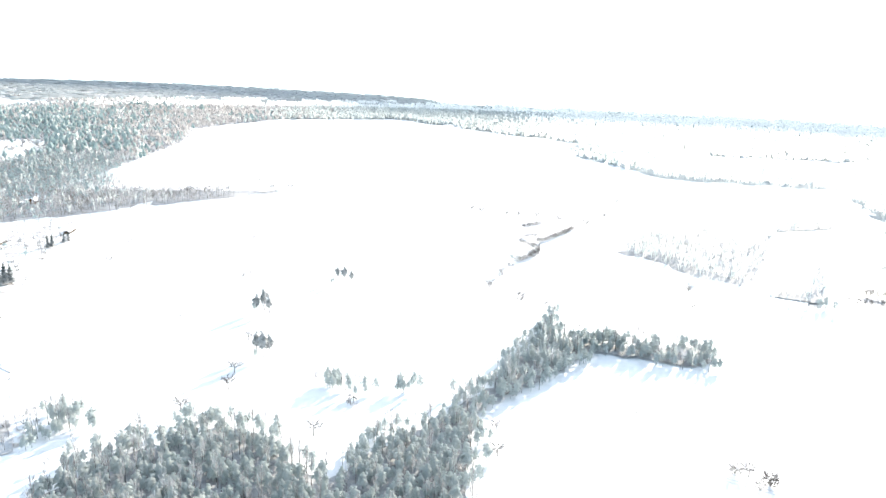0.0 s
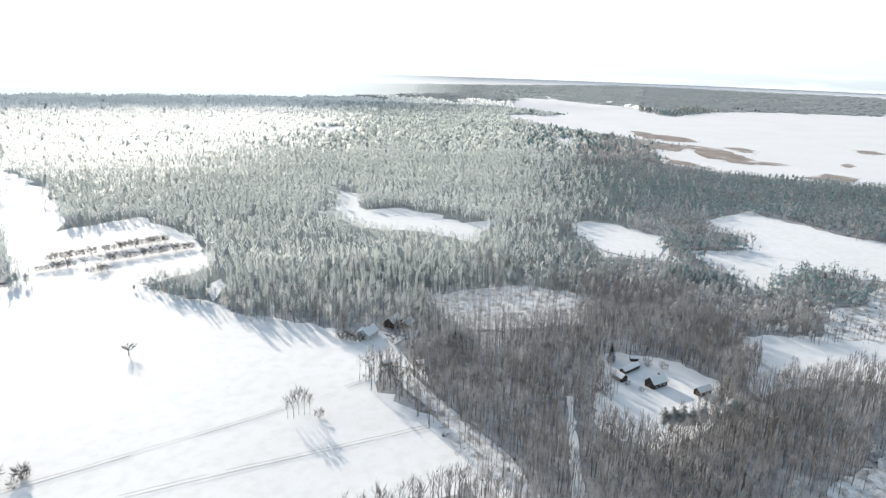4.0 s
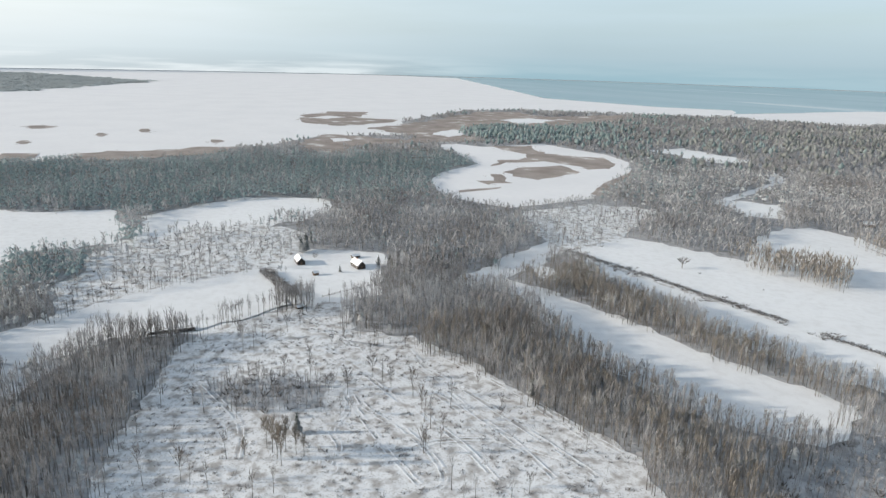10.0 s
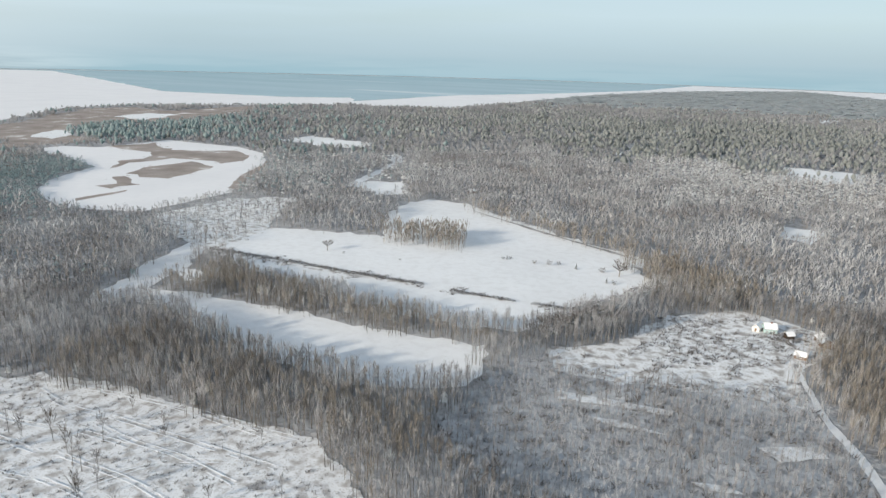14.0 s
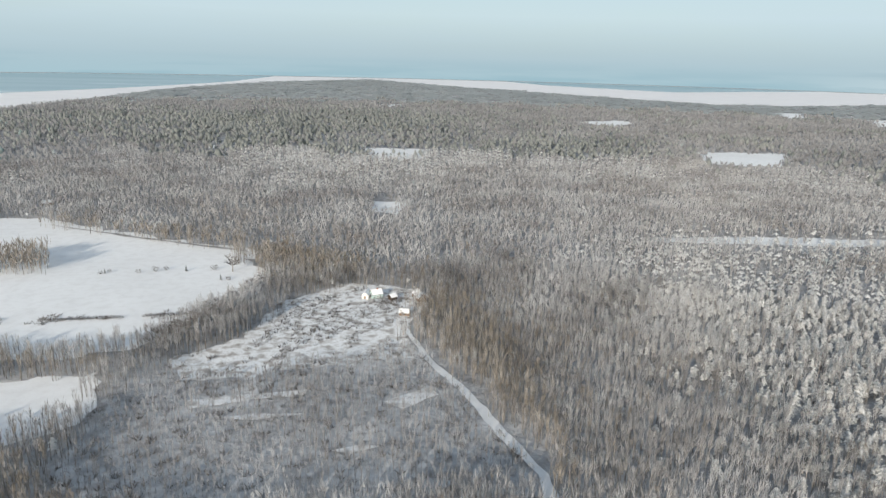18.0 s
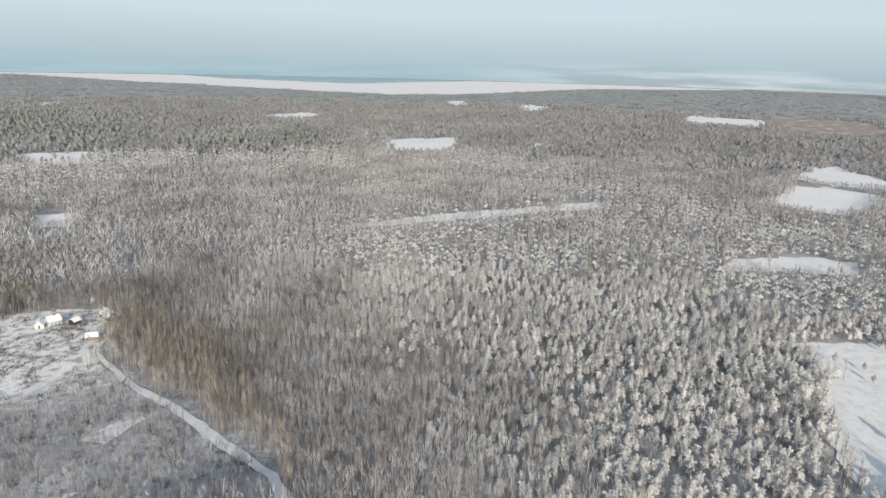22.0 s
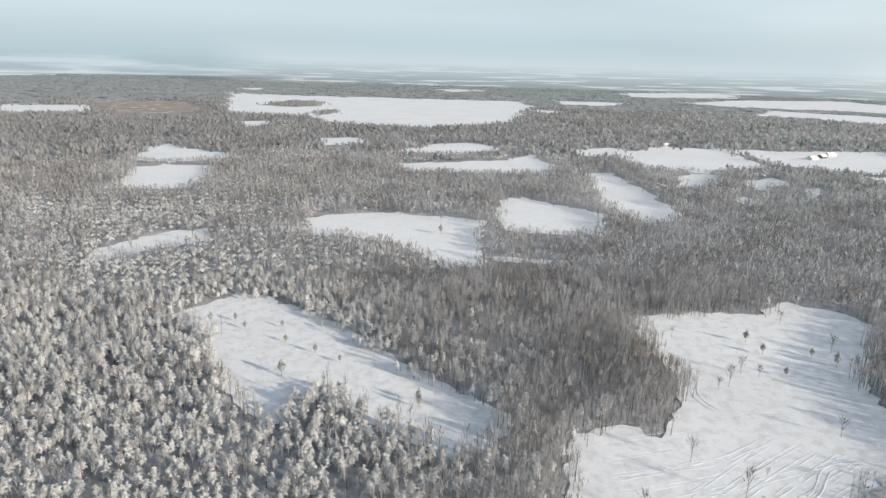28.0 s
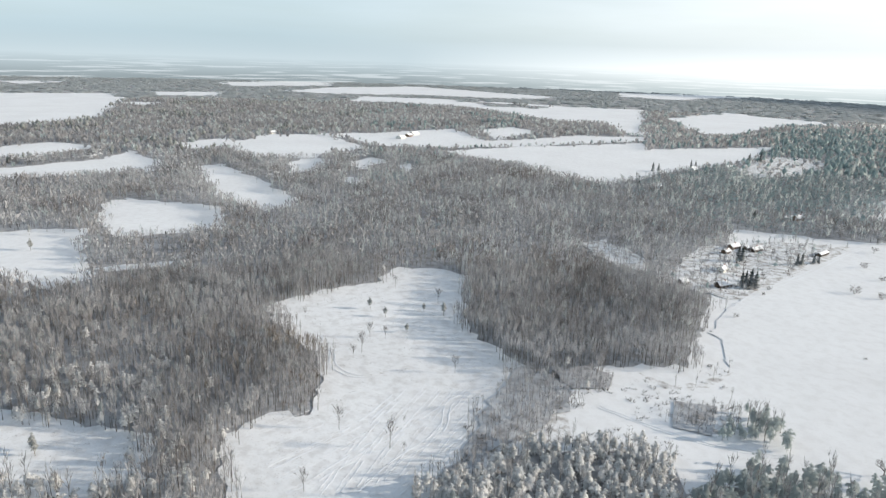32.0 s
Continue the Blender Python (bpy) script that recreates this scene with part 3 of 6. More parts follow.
area("open", -1000, -107, -1092, -49, -1129, 6, -1061, 67, -983, -19)
area("open", -872, -89, -912, 28, -940, 60, -1008, 97, -880, 119, -822, 94, -838, 40)
area("open", -878, -429, -1001, -441, -922, -387, -927, -314, -831, -367)
area("open", -762, -382, -810, -365, -804, -302, -694, -290, -657, -326)
area("open", -1131, -244, -1157, -177, -1068, -163, -1053, -218)
area("open", -817, 253, -863, 291, -856, 324, -762, 265, -758, 241)
area("open", -825, 340, -841, 380, -805, 381, -759, 326)
area("open", -772, 382, -784, 407, -755, 402, -709, 364)
area("open", -1079, 170, -1128, 256, -1056, 249, -995, 170)
area("open", -1052, 235, -1164, 340, -950, 365, -869, 310, -908, 238)
area("open", -1150, 345, -1136, 415, -946, 421, -914, 366)
area("open", -1153, 421, -1096, 664, -922, 562, -941, 506, -972, 452)
area("reed", -1761, -989, -1924, -982, -1950, -815, -1726, -653, -1532, -610, -1464, -750)
area("sparse", -377, 338, -377, 367, -323, 354, -300, 335, -320, 323)
area("open", -709, 279, -714, 298, -691, 305, -660, 272)
area("mixed", 292, 604, 375, 627, 342, 572, 283, 554, 206, 418, 193, 400)
area("mixed", 226, 408, 257, 428, 222, 370, 194, 385, 197, 399)
area("mixed", 251, 310, 272, 305, 284, 295, 253, 257, 252, 277)
area("open", 269, 279, 287, 281, 280, 267, 253, 255)
area("pine", 421, 52, 436, 21, 426, -8, 402, -38, 374, -36, 373, 6, 391, 42)
area("pine", 507, 63, 546, 61, 541, 34, 539, 3, 524, 5, 508, 33, 496, 56)
area("ice", 2542, 800, 2295, 675, 2089, 388, 1989, 472, 2146, 655)
area("open", 551, 137, 557, 110, 535, 68, 467, 58, 472, 95, 499, 119)
area("sparse", 347, 142, 368, 122, 371, 88, 336, 78, 312, 100, 305, 124)
area("open", 336, -3, 355, -12, 370, -52, 383, -99, 385, -146, 354, -148, 322, -137, 315, -91, 319, -68, 326, -52, 311, -16)
area("open", -2499, -865, -2415, -597, -2430, -346, -2411, -76, -2420, 187, -2118, 197, -1768, 136, -1547, 94, -1388, -78, -1404, -173, -1453, -299, -1596, -366, -1628, -570)
area("wood", -1899, -574, -2145, -561, -2126, -431, -1935, -407, -1838, -470)
area("wood", -1688, -386, -1802, -349, -1683, -309, -1584, -341)
area("open", -1391, -471, -1419, -414, -1334, -381, -1292, -421)
area("open", -1137, -248, -1146, -168, -1087, -168, -1093, -231)
area("open", -2039, 825, -2299, 993, -2112, 1220, -1891, 1388, -1732, 1462, -1566, 1631, -965, 1017, -995, 1002, -1237, 1165, -1291, 1067, -1460, 1076, -1748, 1101, -1921, 978)
area("wood", -2036, 1238, -1819, 1335, -1744, 1395, -1639, 1294, -1760, 1200)
area("open", -1124, 491, -1173, 697, -971, 650, -970, 722, -997, 875, -944, 995, -891, 942, -910, 534, -987, 490)
area("open", -1128, 740, -1177, 859, -1076, 834, -984, 680)
area("open", -876, 515, -882, 658, -861, 911, -598, 643, -580, 604, -622, 562, -691, 582, -747, 544, -818, 516)
area("open", -2539, 339, -2526, 549, -2302, 481, -2322, 310)
area("open", -3449, 748, -3788, 1489, -3143, 1180, -3020, 707)
area("open", -2632, 777, -2984, 1175, -3148, 1656, -2582, 1751, -2234, 1878, -2117, 1551, -2393, 1262, -2421, 955)
area("open", -3325, -178, -3350, 127, -3029, -49)
area("open", -2010, 171, -1988, 299, -1862, 218)
area("open", -2892, -999, -2940, -803, -2724, -835)
area("open", -2616, 2524, -2480, 2823, -2294, 3153, -2037, 2322, -2274, 2230)
area("open", -2782, 3871, -3218, 5226, -2836, 5443, -2323, 4467, -2252, 3516)
area("open", -1296, 1443, -1433, 1870, -1273, 1814, -1125, 1826, -978, 1835, -1065, 1635, -923, 1233, -960, 1173)
area("reed", 1160, 189, 1213, 165, 1165, 123, 1101, 134, 1121, 170)
area("reed", 1216, 137, 1186, 70, 1064, 12, 1052, -22, 1023, 28, 1074, 89)
area("reed", 1018, 140, 995, 98, 949, 72, 958, 117)
area("reed", 1221, 72, 1216, 28, 1162, 41)
area("reed", 1388, 261, 1332, 160, 1275, 114, 1242, 150, 1284, 223)
area("reed", 940, -35, 995, -69, 977, -101, 925, -88)
area("reed", 955, -134, 968, -182, 945, -227, 959, -298, 937, -342, 881, -290, 880, -196, 889, -137)
area("pine", -534, 607, -607, 774, -603, 851, -889, 1371, -844, 1653, -332, 681, -346, 605, -355, 513, -388, 489)
area("open", -600, 794, -603, 851, -578, 860, -571, 820)
area("garden", -595, 810, -665, 991, -613, 1013, -584, 1008, -530, 855, -527, 759)
area("open", -374, 580, -376, 618, -357, 615, -357, 580)
area("sparse", 53, -251, 26, -253, 7, -254, 7, -249, 25, -248, 50, -244)
area("sparse", 41, -235, 25, -237, 7, -234, 24, -232)
area("sparse", -2, -208, -13, -210, -19, -208, -7, -205)
area("sparse", -22, -240, -42, -249, -45, -243, -30, -233)
area("pine", -127, 173, -122, 182, -111, 200, -92, 211, -80, 225, -71, 223, -59, 217, -43, 201, -35, 192, -31, 202, -17, 219, -1, 235, 17, 260, 31, 283, 50, 318, 58, 346, 62, 316, 99, 307, 117, 312, 132, 306, 137, 301, 127, 284, 113, 276, 94, 285, 72, 291, 58, 274, 43, 256, 28, 243, 16, 225, 17, 209, 15, 188, 13, 167, 11, 134, -121, 130, -151, 170)
area("brush", -222, 173, -195, 178, -181, 169, -175, 148, -175, 134, -162, 111, -159, 88, -171, 110, -190, 130, -205, 145)
area("pine", -166, 117, -168, 137, -156, 156, -150, 172, -132, 163, -120, 161, -152, 98)
area("snowmeadow", -139, 173, -129, 191, -114, 172, -120, 161)
area("pine", -121, 180, -124, 194, -111, 203, -92, 222, -90, 219, -114, 172)
area("pine", -147, 218, -144, 229, -123, 222, -117, 215, -126, 207, -137, 206)
area("brush", -166, 208, -155, 220, -141, 199, -152, 191)
area("brush", -212, 182, -207, 199, -194, 202, -186, 192, -194, 177)
area("mixed", -319, -27, -307, -3, -278, 34, -254, 36, -238, 18, -253, 1, -268, -25)
area("pine", -244, -465, -330, -450, -423, -433, -503, -413, -440, -361, -380, -389, -296, -405, -221, -423)
area("pine", -406, -243, -443, -214, -474, -184, -435, -168, -405, -194, -372, -222)


from mathutils import geometry


def inside(poly, x, y):
    hit = np.zeros(len(x), bool)
    near = (x > poly[:, 0].min()) & (x < poly[:, 0].max()) & (y > poly[:, 1].min()) & (y < poly[:, 1].max())
    if not near.any():
        return hit
    px, py = x[near], y[near]
    h = np.zeros(len(px), bool)
    for (x1, y1), (x2, y2) in zip(poly, np.roll(poly, -1, 0)):
        if y1 != y2:
            h ^= ((y1 > py) != (y2 > py)) & (px < (x2 - x1) * (py - y1) / (y2 - y1) + x1)
    hit[near] = h
    return hit


KINDS = ["wood", "open", "pine", "mixed", "far", "sparse", "cut", "brush", "ice", "reed", "water", "scrub", "snowmeadow", "birch", "ditch", "garden", "rows"]


def cover(x, y):
    """The kind of cover at each place, with edges frayed by some metres."""
    wob = 1.5 + np.hypot(x, y) * 0.006
    xs = x + wob * (np.sin(y * 0.13 + 2 * np.sin(x * 0.07)) + 0.7 * np.sin(y * 0.43 + x * 0.31))
    ys = y + wob * (np.sin(x * 0.11 + 2 * np.sin(y * 0.09)) + 0.7 * np.sin(x * 0.47 - y * 0.29))
    out = np.zeros(len(x), int)
    for kind, poly in AREAS:
        out[inside(poly, xs, ys)] = KINDS.index(kind)
    return out


def smooth_noise(x, y, scale, seed):
    """A cheap field between 0 and 1 that changes over about scale metres."""
    r = np.random.RandomState(seed)
    v = np.zeros(len(x))
    for i in range(6):
        a, ph, k = r.uniform(0, 2 * math.pi), r.uniform(0, 6.28), (1 + 0.7 * i) / scale
        v += np.sin((x * math.cos(a) + y * math.sin(a)) * k * 2 + ph + 1.5 * np.sin((y * math.cos(a) - x * math.sin(a)) * k + ph)) / (1 + 0.5 * i)
    return 0.5 + v / 5.2


def part(name, bm, mat, parent=None, label=""):
    me = bpy.data.meshes.new(name)
    if isinstance(bm, tuple):
        me.from_pydata(*bm)
    else:
        bm.to_mesh(me)
        bm.free()
    for m in mat if isinstance(mat, (list, tuple)) else [mat]:
        me.materials.append(m)
    ob = new(name, me)
    if parent:
        ob.parent = parent
    return tagged(ob, label)


def soup(name, verts, tris, slots, mats):
    """One mesh from arrays of corners, triangles and material slots."""
    me = bpy.data.meshes.new(name)
    me.vertices.add(len(verts))
    me.vertices.foreach_set("co", verts.astype(np.float32).ravel())
    me.loops.add(len(tris) * 3)
    me.loops.foreach_set("vertex_index", tris.astype(np.int32).ravel())
    me.polygons.add(len(tris))
    me.polygons.foreach_set("loop_start", np.arange(0, len(tris) * 3, 3, dtype=np.int32))
    me.polygons.foreach_set("material_index", slots.astype(np.int32))
    me.update(calc_edges=True)
    for m in mats:
        me.materials.append(m)
    return new(name, me)


# ---- ground: one sheet to the horizon ----
def ground_sheet():
    rings = [0, 60, 120, 180, 240, 300, 380, 460, 560, 680, 820, 1000, 1250, 1600, 2000, 2600, 3400, 4200, 4860]
    n, verts, faces = 96, [(0, 0, 0)], []
    for k, r in enumerate(rings[1:]):
        for i in range(n):
            a = 2 * math.pi * i / n
            verts.append((r * math.cos(a), r * math.sin(a), 0))
            j = (i + 1) % n
            if k == 0:
                faces.append((0, 1 + i, 1 + j))
            else:
                faces.append((1 + (k - 1) * n + i, 1 + k * n + i, 1 + k * n + j, 1 + (k - 1) * n + j))
    return part("ground", (verts, [], faces), FLOOR)


tagged(ground_sheet(), "flat forest floor under thin patchy snow", "ground", kind="structure")


def sheet(name, poly, z, mat, label, category, step=0.0):
    """A flat patch with its outline broken into shorter, uneven runs."""
    nxt = np.roll(poly, -1, 0)
    slim = abs((poly[:, 0] * nxt[:, 1] - nxt[:, 0] * poly[:, 1]).sum()) / np.linalg.norm(nxt - poly, axis=1).sum() < 12
    pts = []
    for (x1, y1), (x2, y2) in zip(poly, nxt):
        d = math.hypot(x2 - x1, y2 - y1)
        far = math.hypot(x1, y1)
        r = max(5.0, far * 0.016)
        k = max(1, int(d / r))
        for i in range(k):
            f = i / k
            w = 0.1 * r if slim or name in ('lake_ice', 'water') else 0.45 * r
            pts.append((x1 + (x2 - x1) * f + random.uniform(-w, w), y1 + (y2 - y1) * f + random.uniform(-w, w)))
    flat, _, tris, *_ = geometry.delaunay_2d_cdt([Vector(p) for p in pts], [], [list(range(len(pts)))], 1, 1e-3)
    tris = [f if (flat[f[1]] - flat[f[0]]).cross(flat[f[2]] - flat[f[0]]) > 0 else f[::-1] for f in tris]
    bm = ([(v.x, v.y, z) for v in flat], [], tris)
    return tagged(part(name, bm, mat), label, category, kind="structure")


LOOKS = {
    "open": ("field", SNOW_FIELD, "open field under smooth untracked snow", "field"),
    "cut": ("clearing", SNOW_CUT, "felled clearing with stumps and brush in the snow", "clearing"),
    "scrub": ("meadow", SNOW_SCRUB, "rough meadow with dead grass through the snow", "meadow"),
    "brush": ("thicket", SNOW_FLOOR, "young thicket on snowy rough ground", "thicket"),
    "rows": ("clearing", SNOW_ROWS, "replanted clearing with rows of saplings in snow", "clearing"),
    "sparse": ("glade", SNOW_CUT, "snowy glade with scattered young trees", "glade"),
    "garden": ("garden", SNOW_SCRUB, "snowy village gardens between the houses", "garden"),
    "ditch": ("ditch", SNOW_SCRUB, "ditch overgrown with dead grass", "ditch"),
    "snowmeadow": ("meadow", SNOW_FIELD, "snowy meadow with tufts of dry grass", "meadow"),
    "ice": ("lake_ice", ICE, "frozen lake under a thin layer of snow", "lake"),
    "water": ("water", WATER, "open blue-grey lake water beyond the ice", "water"),
    "pine": ("forest_floor", FLOOR, "pine wood floor under thin patchy snow", "ground"),
    "mixed": ("forest_floor", FLOOR, "mixed wood floor under thin patchy snow", "ground"),
    "wood": ("forest_floor", FLOOR, "birch wood floor under thin patchy snow", "ground"),
    "birch": ("forest_floor", FLOOR, "birch wood floor under thin patchy snow", "ground"),
    # hazed tree colour on the floor too, so far gaps keep the tone
    "far": ("forest_floor", HAZE_WOOD, "far wood floor with haze put into its colour", "ground"),
    "reed": ("reed_bed", REED, "brown dry reed bed with patches of snow", "reeds"),
}


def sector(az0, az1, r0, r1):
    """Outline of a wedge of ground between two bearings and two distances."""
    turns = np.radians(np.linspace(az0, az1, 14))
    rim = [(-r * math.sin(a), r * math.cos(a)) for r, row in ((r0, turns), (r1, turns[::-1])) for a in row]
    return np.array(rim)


# floor in the hazed trees' pale colour, to flatten contrast like haze does
HAZED_FLOOR = "forest floor with sun-side haze put into its colour"
sheet("forest_floor", sector(-80, 14, 380, 2100), 0.012, HAZE_PALE, HAZED_FLOOR, "ground")


def covers(poly, n):
    """Whether the outline lies over open land laid before it."""
    lo, hi = poly.min(0), poly.max(0)
    x, y = [a.ravel() for a in np.meshgrid(np.linspace(lo[0], hi[0], 24), np.linspace(lo[1], hi[1], 24))]
    m = inside(poly, x, y)
    x, y = x[m], y[m]
    over = np.zeros(len(x), bool)
    for kind, other in AREAS[:n]:
        if kind in LOOKS and LOOKS[kind][1] is not FLOOR:
            over |= inside(other, x, y)
    return len(x) == 0 or over.mean() > 0.15


def shrunk(poly, by):
    """The outline drawn in by some metres, so that trees stand over its edge."""
    ahead, back = np.roll(poly, -1, 0) - poly, poly - np.roll(poly, 1, 0)
    way = ahead / (np.linalg.norm(ahead, axis=1)[:, None] + 1e-6) + back / (np.linalg.norm(back, axis=1)[:, None] + 1e-6)
    way /= np.linalg.norm(way, axis=1)[:, None] + 1e-6
    turn = np.sign((poly[:, 0] * np.roll(poly[:, 1], -1) - np.roll(poly[:, 0], -1) * poly[:, 1]).sum())
    return poly + np.stack([-way[:, 1], way[:, 0]], 1) * by * turn


for n_area, (kind, poly) in enumerate(AREAS):
    if kind in LOOKS:
        nm, mt, lb, ct = LOOKS[kind]
        far_out = np.hypot(*poly.T).mean()
        if mt is FLOOR:
            if not covers(poly, n_area) or np.ptp(poly, axis=0).min() < 45 and far_out < 900:
                continue
            poly = shrunk(poly, 5.0 if far_out < 900 else 8.0)
        elif kind in ("open", "cut", "rows", "scrub", "snowmeadow", "garden"):
            run = np.linalg.norm(np.roll(poly, -1, 0) - poly, axis=1).sum()
            wide_open = abs((poly[:, 0] * np.roll(poly[:, 1], -1) - np.roll(poly[:, 0], -1) * poly[:, 1]).sum()) / run > 14
            poly = shrunk(poly, (-3.0 if far_out < 900 else -6.0) if wide_open else 1.8)
        sheet(nm, poly, 0.02 + n_area * 0.003, mt, lb, ct)


# ---- painted distance beyond the ground: glowing land, ice and haze on the horizon ----
def horizon_ring():
    m = bpy.data.materials.new("hazy_distance")
    m.use_nodes = True
    t = m.node_tree
    t.nodes.clear()
    out, em = t.nodes.new("ShaderNodeOutputMaterial"), t.nodes.new("ShaderNodeEmission")
    geo, sep = t.nodes.new("ShaderNodeNewGeometry"), t.nodes.new("ShaderNodeSeparateXYZ")
    t.links.new(geo.outputs["Position"], sep.inputs["Vector"])
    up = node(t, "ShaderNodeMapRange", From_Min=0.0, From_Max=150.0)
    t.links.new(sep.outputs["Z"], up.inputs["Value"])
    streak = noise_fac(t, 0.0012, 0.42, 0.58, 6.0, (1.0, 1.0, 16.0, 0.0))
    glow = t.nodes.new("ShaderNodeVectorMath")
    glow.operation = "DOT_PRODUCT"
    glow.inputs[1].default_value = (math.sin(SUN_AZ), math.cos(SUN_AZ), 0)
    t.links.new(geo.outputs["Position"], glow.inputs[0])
    # sun-side brightness of the haze, painted into the ring's glow
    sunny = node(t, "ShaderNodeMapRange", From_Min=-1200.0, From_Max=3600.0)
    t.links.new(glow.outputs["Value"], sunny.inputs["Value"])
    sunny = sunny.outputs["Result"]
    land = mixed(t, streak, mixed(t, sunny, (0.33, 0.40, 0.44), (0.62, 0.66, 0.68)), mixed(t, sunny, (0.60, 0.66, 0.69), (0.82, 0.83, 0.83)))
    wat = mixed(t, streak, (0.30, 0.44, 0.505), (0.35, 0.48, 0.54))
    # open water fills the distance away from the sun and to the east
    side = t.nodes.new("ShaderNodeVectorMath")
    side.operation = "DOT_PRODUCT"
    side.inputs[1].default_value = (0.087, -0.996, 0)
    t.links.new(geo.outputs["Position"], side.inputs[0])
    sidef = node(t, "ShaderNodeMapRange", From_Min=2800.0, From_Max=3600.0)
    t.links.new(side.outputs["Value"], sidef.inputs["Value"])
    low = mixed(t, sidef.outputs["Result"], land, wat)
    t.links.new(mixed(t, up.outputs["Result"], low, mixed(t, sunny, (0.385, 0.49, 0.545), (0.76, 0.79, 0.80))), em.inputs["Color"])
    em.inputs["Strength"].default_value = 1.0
    fade = node(t, "ShaderNodeMapRange", From_Min=110.0, From_Max=420.0)
    t.links.new(sep.outputs["Z"], fade.inputs["Value"])
    clear, blend = t.nodes.new("ShaderNodeBsdfTransparent"), t.nodes.new("ShaderNodeMixShader")
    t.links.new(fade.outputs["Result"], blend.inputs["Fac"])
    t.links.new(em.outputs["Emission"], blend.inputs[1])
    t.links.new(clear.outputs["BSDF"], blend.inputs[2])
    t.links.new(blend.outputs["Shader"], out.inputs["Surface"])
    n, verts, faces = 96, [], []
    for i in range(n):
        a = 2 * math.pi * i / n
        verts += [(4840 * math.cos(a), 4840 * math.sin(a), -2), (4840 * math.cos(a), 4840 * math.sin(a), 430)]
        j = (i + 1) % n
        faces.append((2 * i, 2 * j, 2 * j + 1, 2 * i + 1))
    return tagged(part("backdrop", (verts, [], faces), m), "painted pale hazy distance of far woods, ice and water", "distance", kind="structure")


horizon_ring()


def haze_arc():
    """Glowing wall painted as land fading into bright haze, from the sun's side round to the far fields."""
    m = bpy.data.materials.new("hazy_land")
    m.use_nodes = True
    t = m.node_tree
    t.nodes.clear()
    out, em = t.nodes.new("ShaderNodeOutputMaterial"), t.nodes.new("ShaderNodeEmission")
    geo, sep = t.nodes.new("ShaderNodeNewGeometry"), t.nodes.new("ShaderNodeSeparateXYZ")
    t.links.new(geo.outputs["Position"], sep.inputs["Vector"])
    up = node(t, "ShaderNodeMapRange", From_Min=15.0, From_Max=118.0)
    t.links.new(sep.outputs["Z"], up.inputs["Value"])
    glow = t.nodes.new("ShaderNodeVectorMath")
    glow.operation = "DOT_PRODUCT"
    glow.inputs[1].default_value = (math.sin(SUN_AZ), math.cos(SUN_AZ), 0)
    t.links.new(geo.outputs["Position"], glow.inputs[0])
    # haze whitens towards the sun, put into the emission colour
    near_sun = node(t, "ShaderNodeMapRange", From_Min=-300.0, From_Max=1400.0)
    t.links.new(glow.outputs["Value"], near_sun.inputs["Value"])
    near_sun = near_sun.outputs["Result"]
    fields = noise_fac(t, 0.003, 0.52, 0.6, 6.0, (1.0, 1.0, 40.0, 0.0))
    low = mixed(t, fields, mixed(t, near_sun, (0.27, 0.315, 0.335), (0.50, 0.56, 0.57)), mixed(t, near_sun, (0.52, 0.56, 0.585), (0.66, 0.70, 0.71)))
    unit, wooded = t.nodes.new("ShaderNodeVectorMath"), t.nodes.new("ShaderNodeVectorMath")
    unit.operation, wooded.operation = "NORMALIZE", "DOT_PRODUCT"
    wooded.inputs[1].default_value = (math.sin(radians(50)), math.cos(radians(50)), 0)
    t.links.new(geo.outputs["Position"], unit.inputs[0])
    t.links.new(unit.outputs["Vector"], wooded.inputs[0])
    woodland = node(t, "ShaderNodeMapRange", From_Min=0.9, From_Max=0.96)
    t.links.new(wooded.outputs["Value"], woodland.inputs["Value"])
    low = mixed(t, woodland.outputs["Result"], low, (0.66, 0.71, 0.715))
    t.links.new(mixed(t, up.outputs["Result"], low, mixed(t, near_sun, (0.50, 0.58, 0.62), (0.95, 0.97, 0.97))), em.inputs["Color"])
    fade = node(t, "ShaderNodeMapRange", From_Min=120.0, From_Max=235.0)
    t.links.new(sep.outputs["Z"], fade.inputs["Value"])
    clear, blend = t.nodes.new("ShaderNodeBsdfTransparent"), t.nodes.new("ShaderNodeMixShader")
    mid = t.nodes.new("ShaderNodeVectorMath")  # thins out towards both ends
    mid.operation = "DOT_PRODUCT"
    mid.inputs[1].default_value = (-math.sin(radians(22)), math.cos(radians(22)), 0)
    t.links.new(geo.outputs["Position"], mid.inputs[0])
    ends = node(t, "ShaderNodeMapRange", From_Min=0.03 * ARC_R, From_Max=0.2 * ARC_R, To_Min=1.0, To_Max=0.0)
    t.links.new(mid.outputs["Value"], ends.inputs["Value"])
    most = t.nodes.new("ShaderNodeMath")
    most.operation = "MAXIMUM"
    t.links.new(fade.outputs["Result"], most.inputs[0])
    t.links.new(ends.outputs["Result"], most.inputs[1])
    t.links.new(most.outputs[0], blend.inputs["Fac"])
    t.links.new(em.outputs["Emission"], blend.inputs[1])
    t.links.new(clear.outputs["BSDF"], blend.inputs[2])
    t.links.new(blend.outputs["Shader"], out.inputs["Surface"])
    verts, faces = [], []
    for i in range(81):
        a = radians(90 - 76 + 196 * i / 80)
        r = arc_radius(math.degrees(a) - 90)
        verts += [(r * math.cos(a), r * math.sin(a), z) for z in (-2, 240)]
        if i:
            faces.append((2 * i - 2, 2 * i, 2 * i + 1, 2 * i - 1))
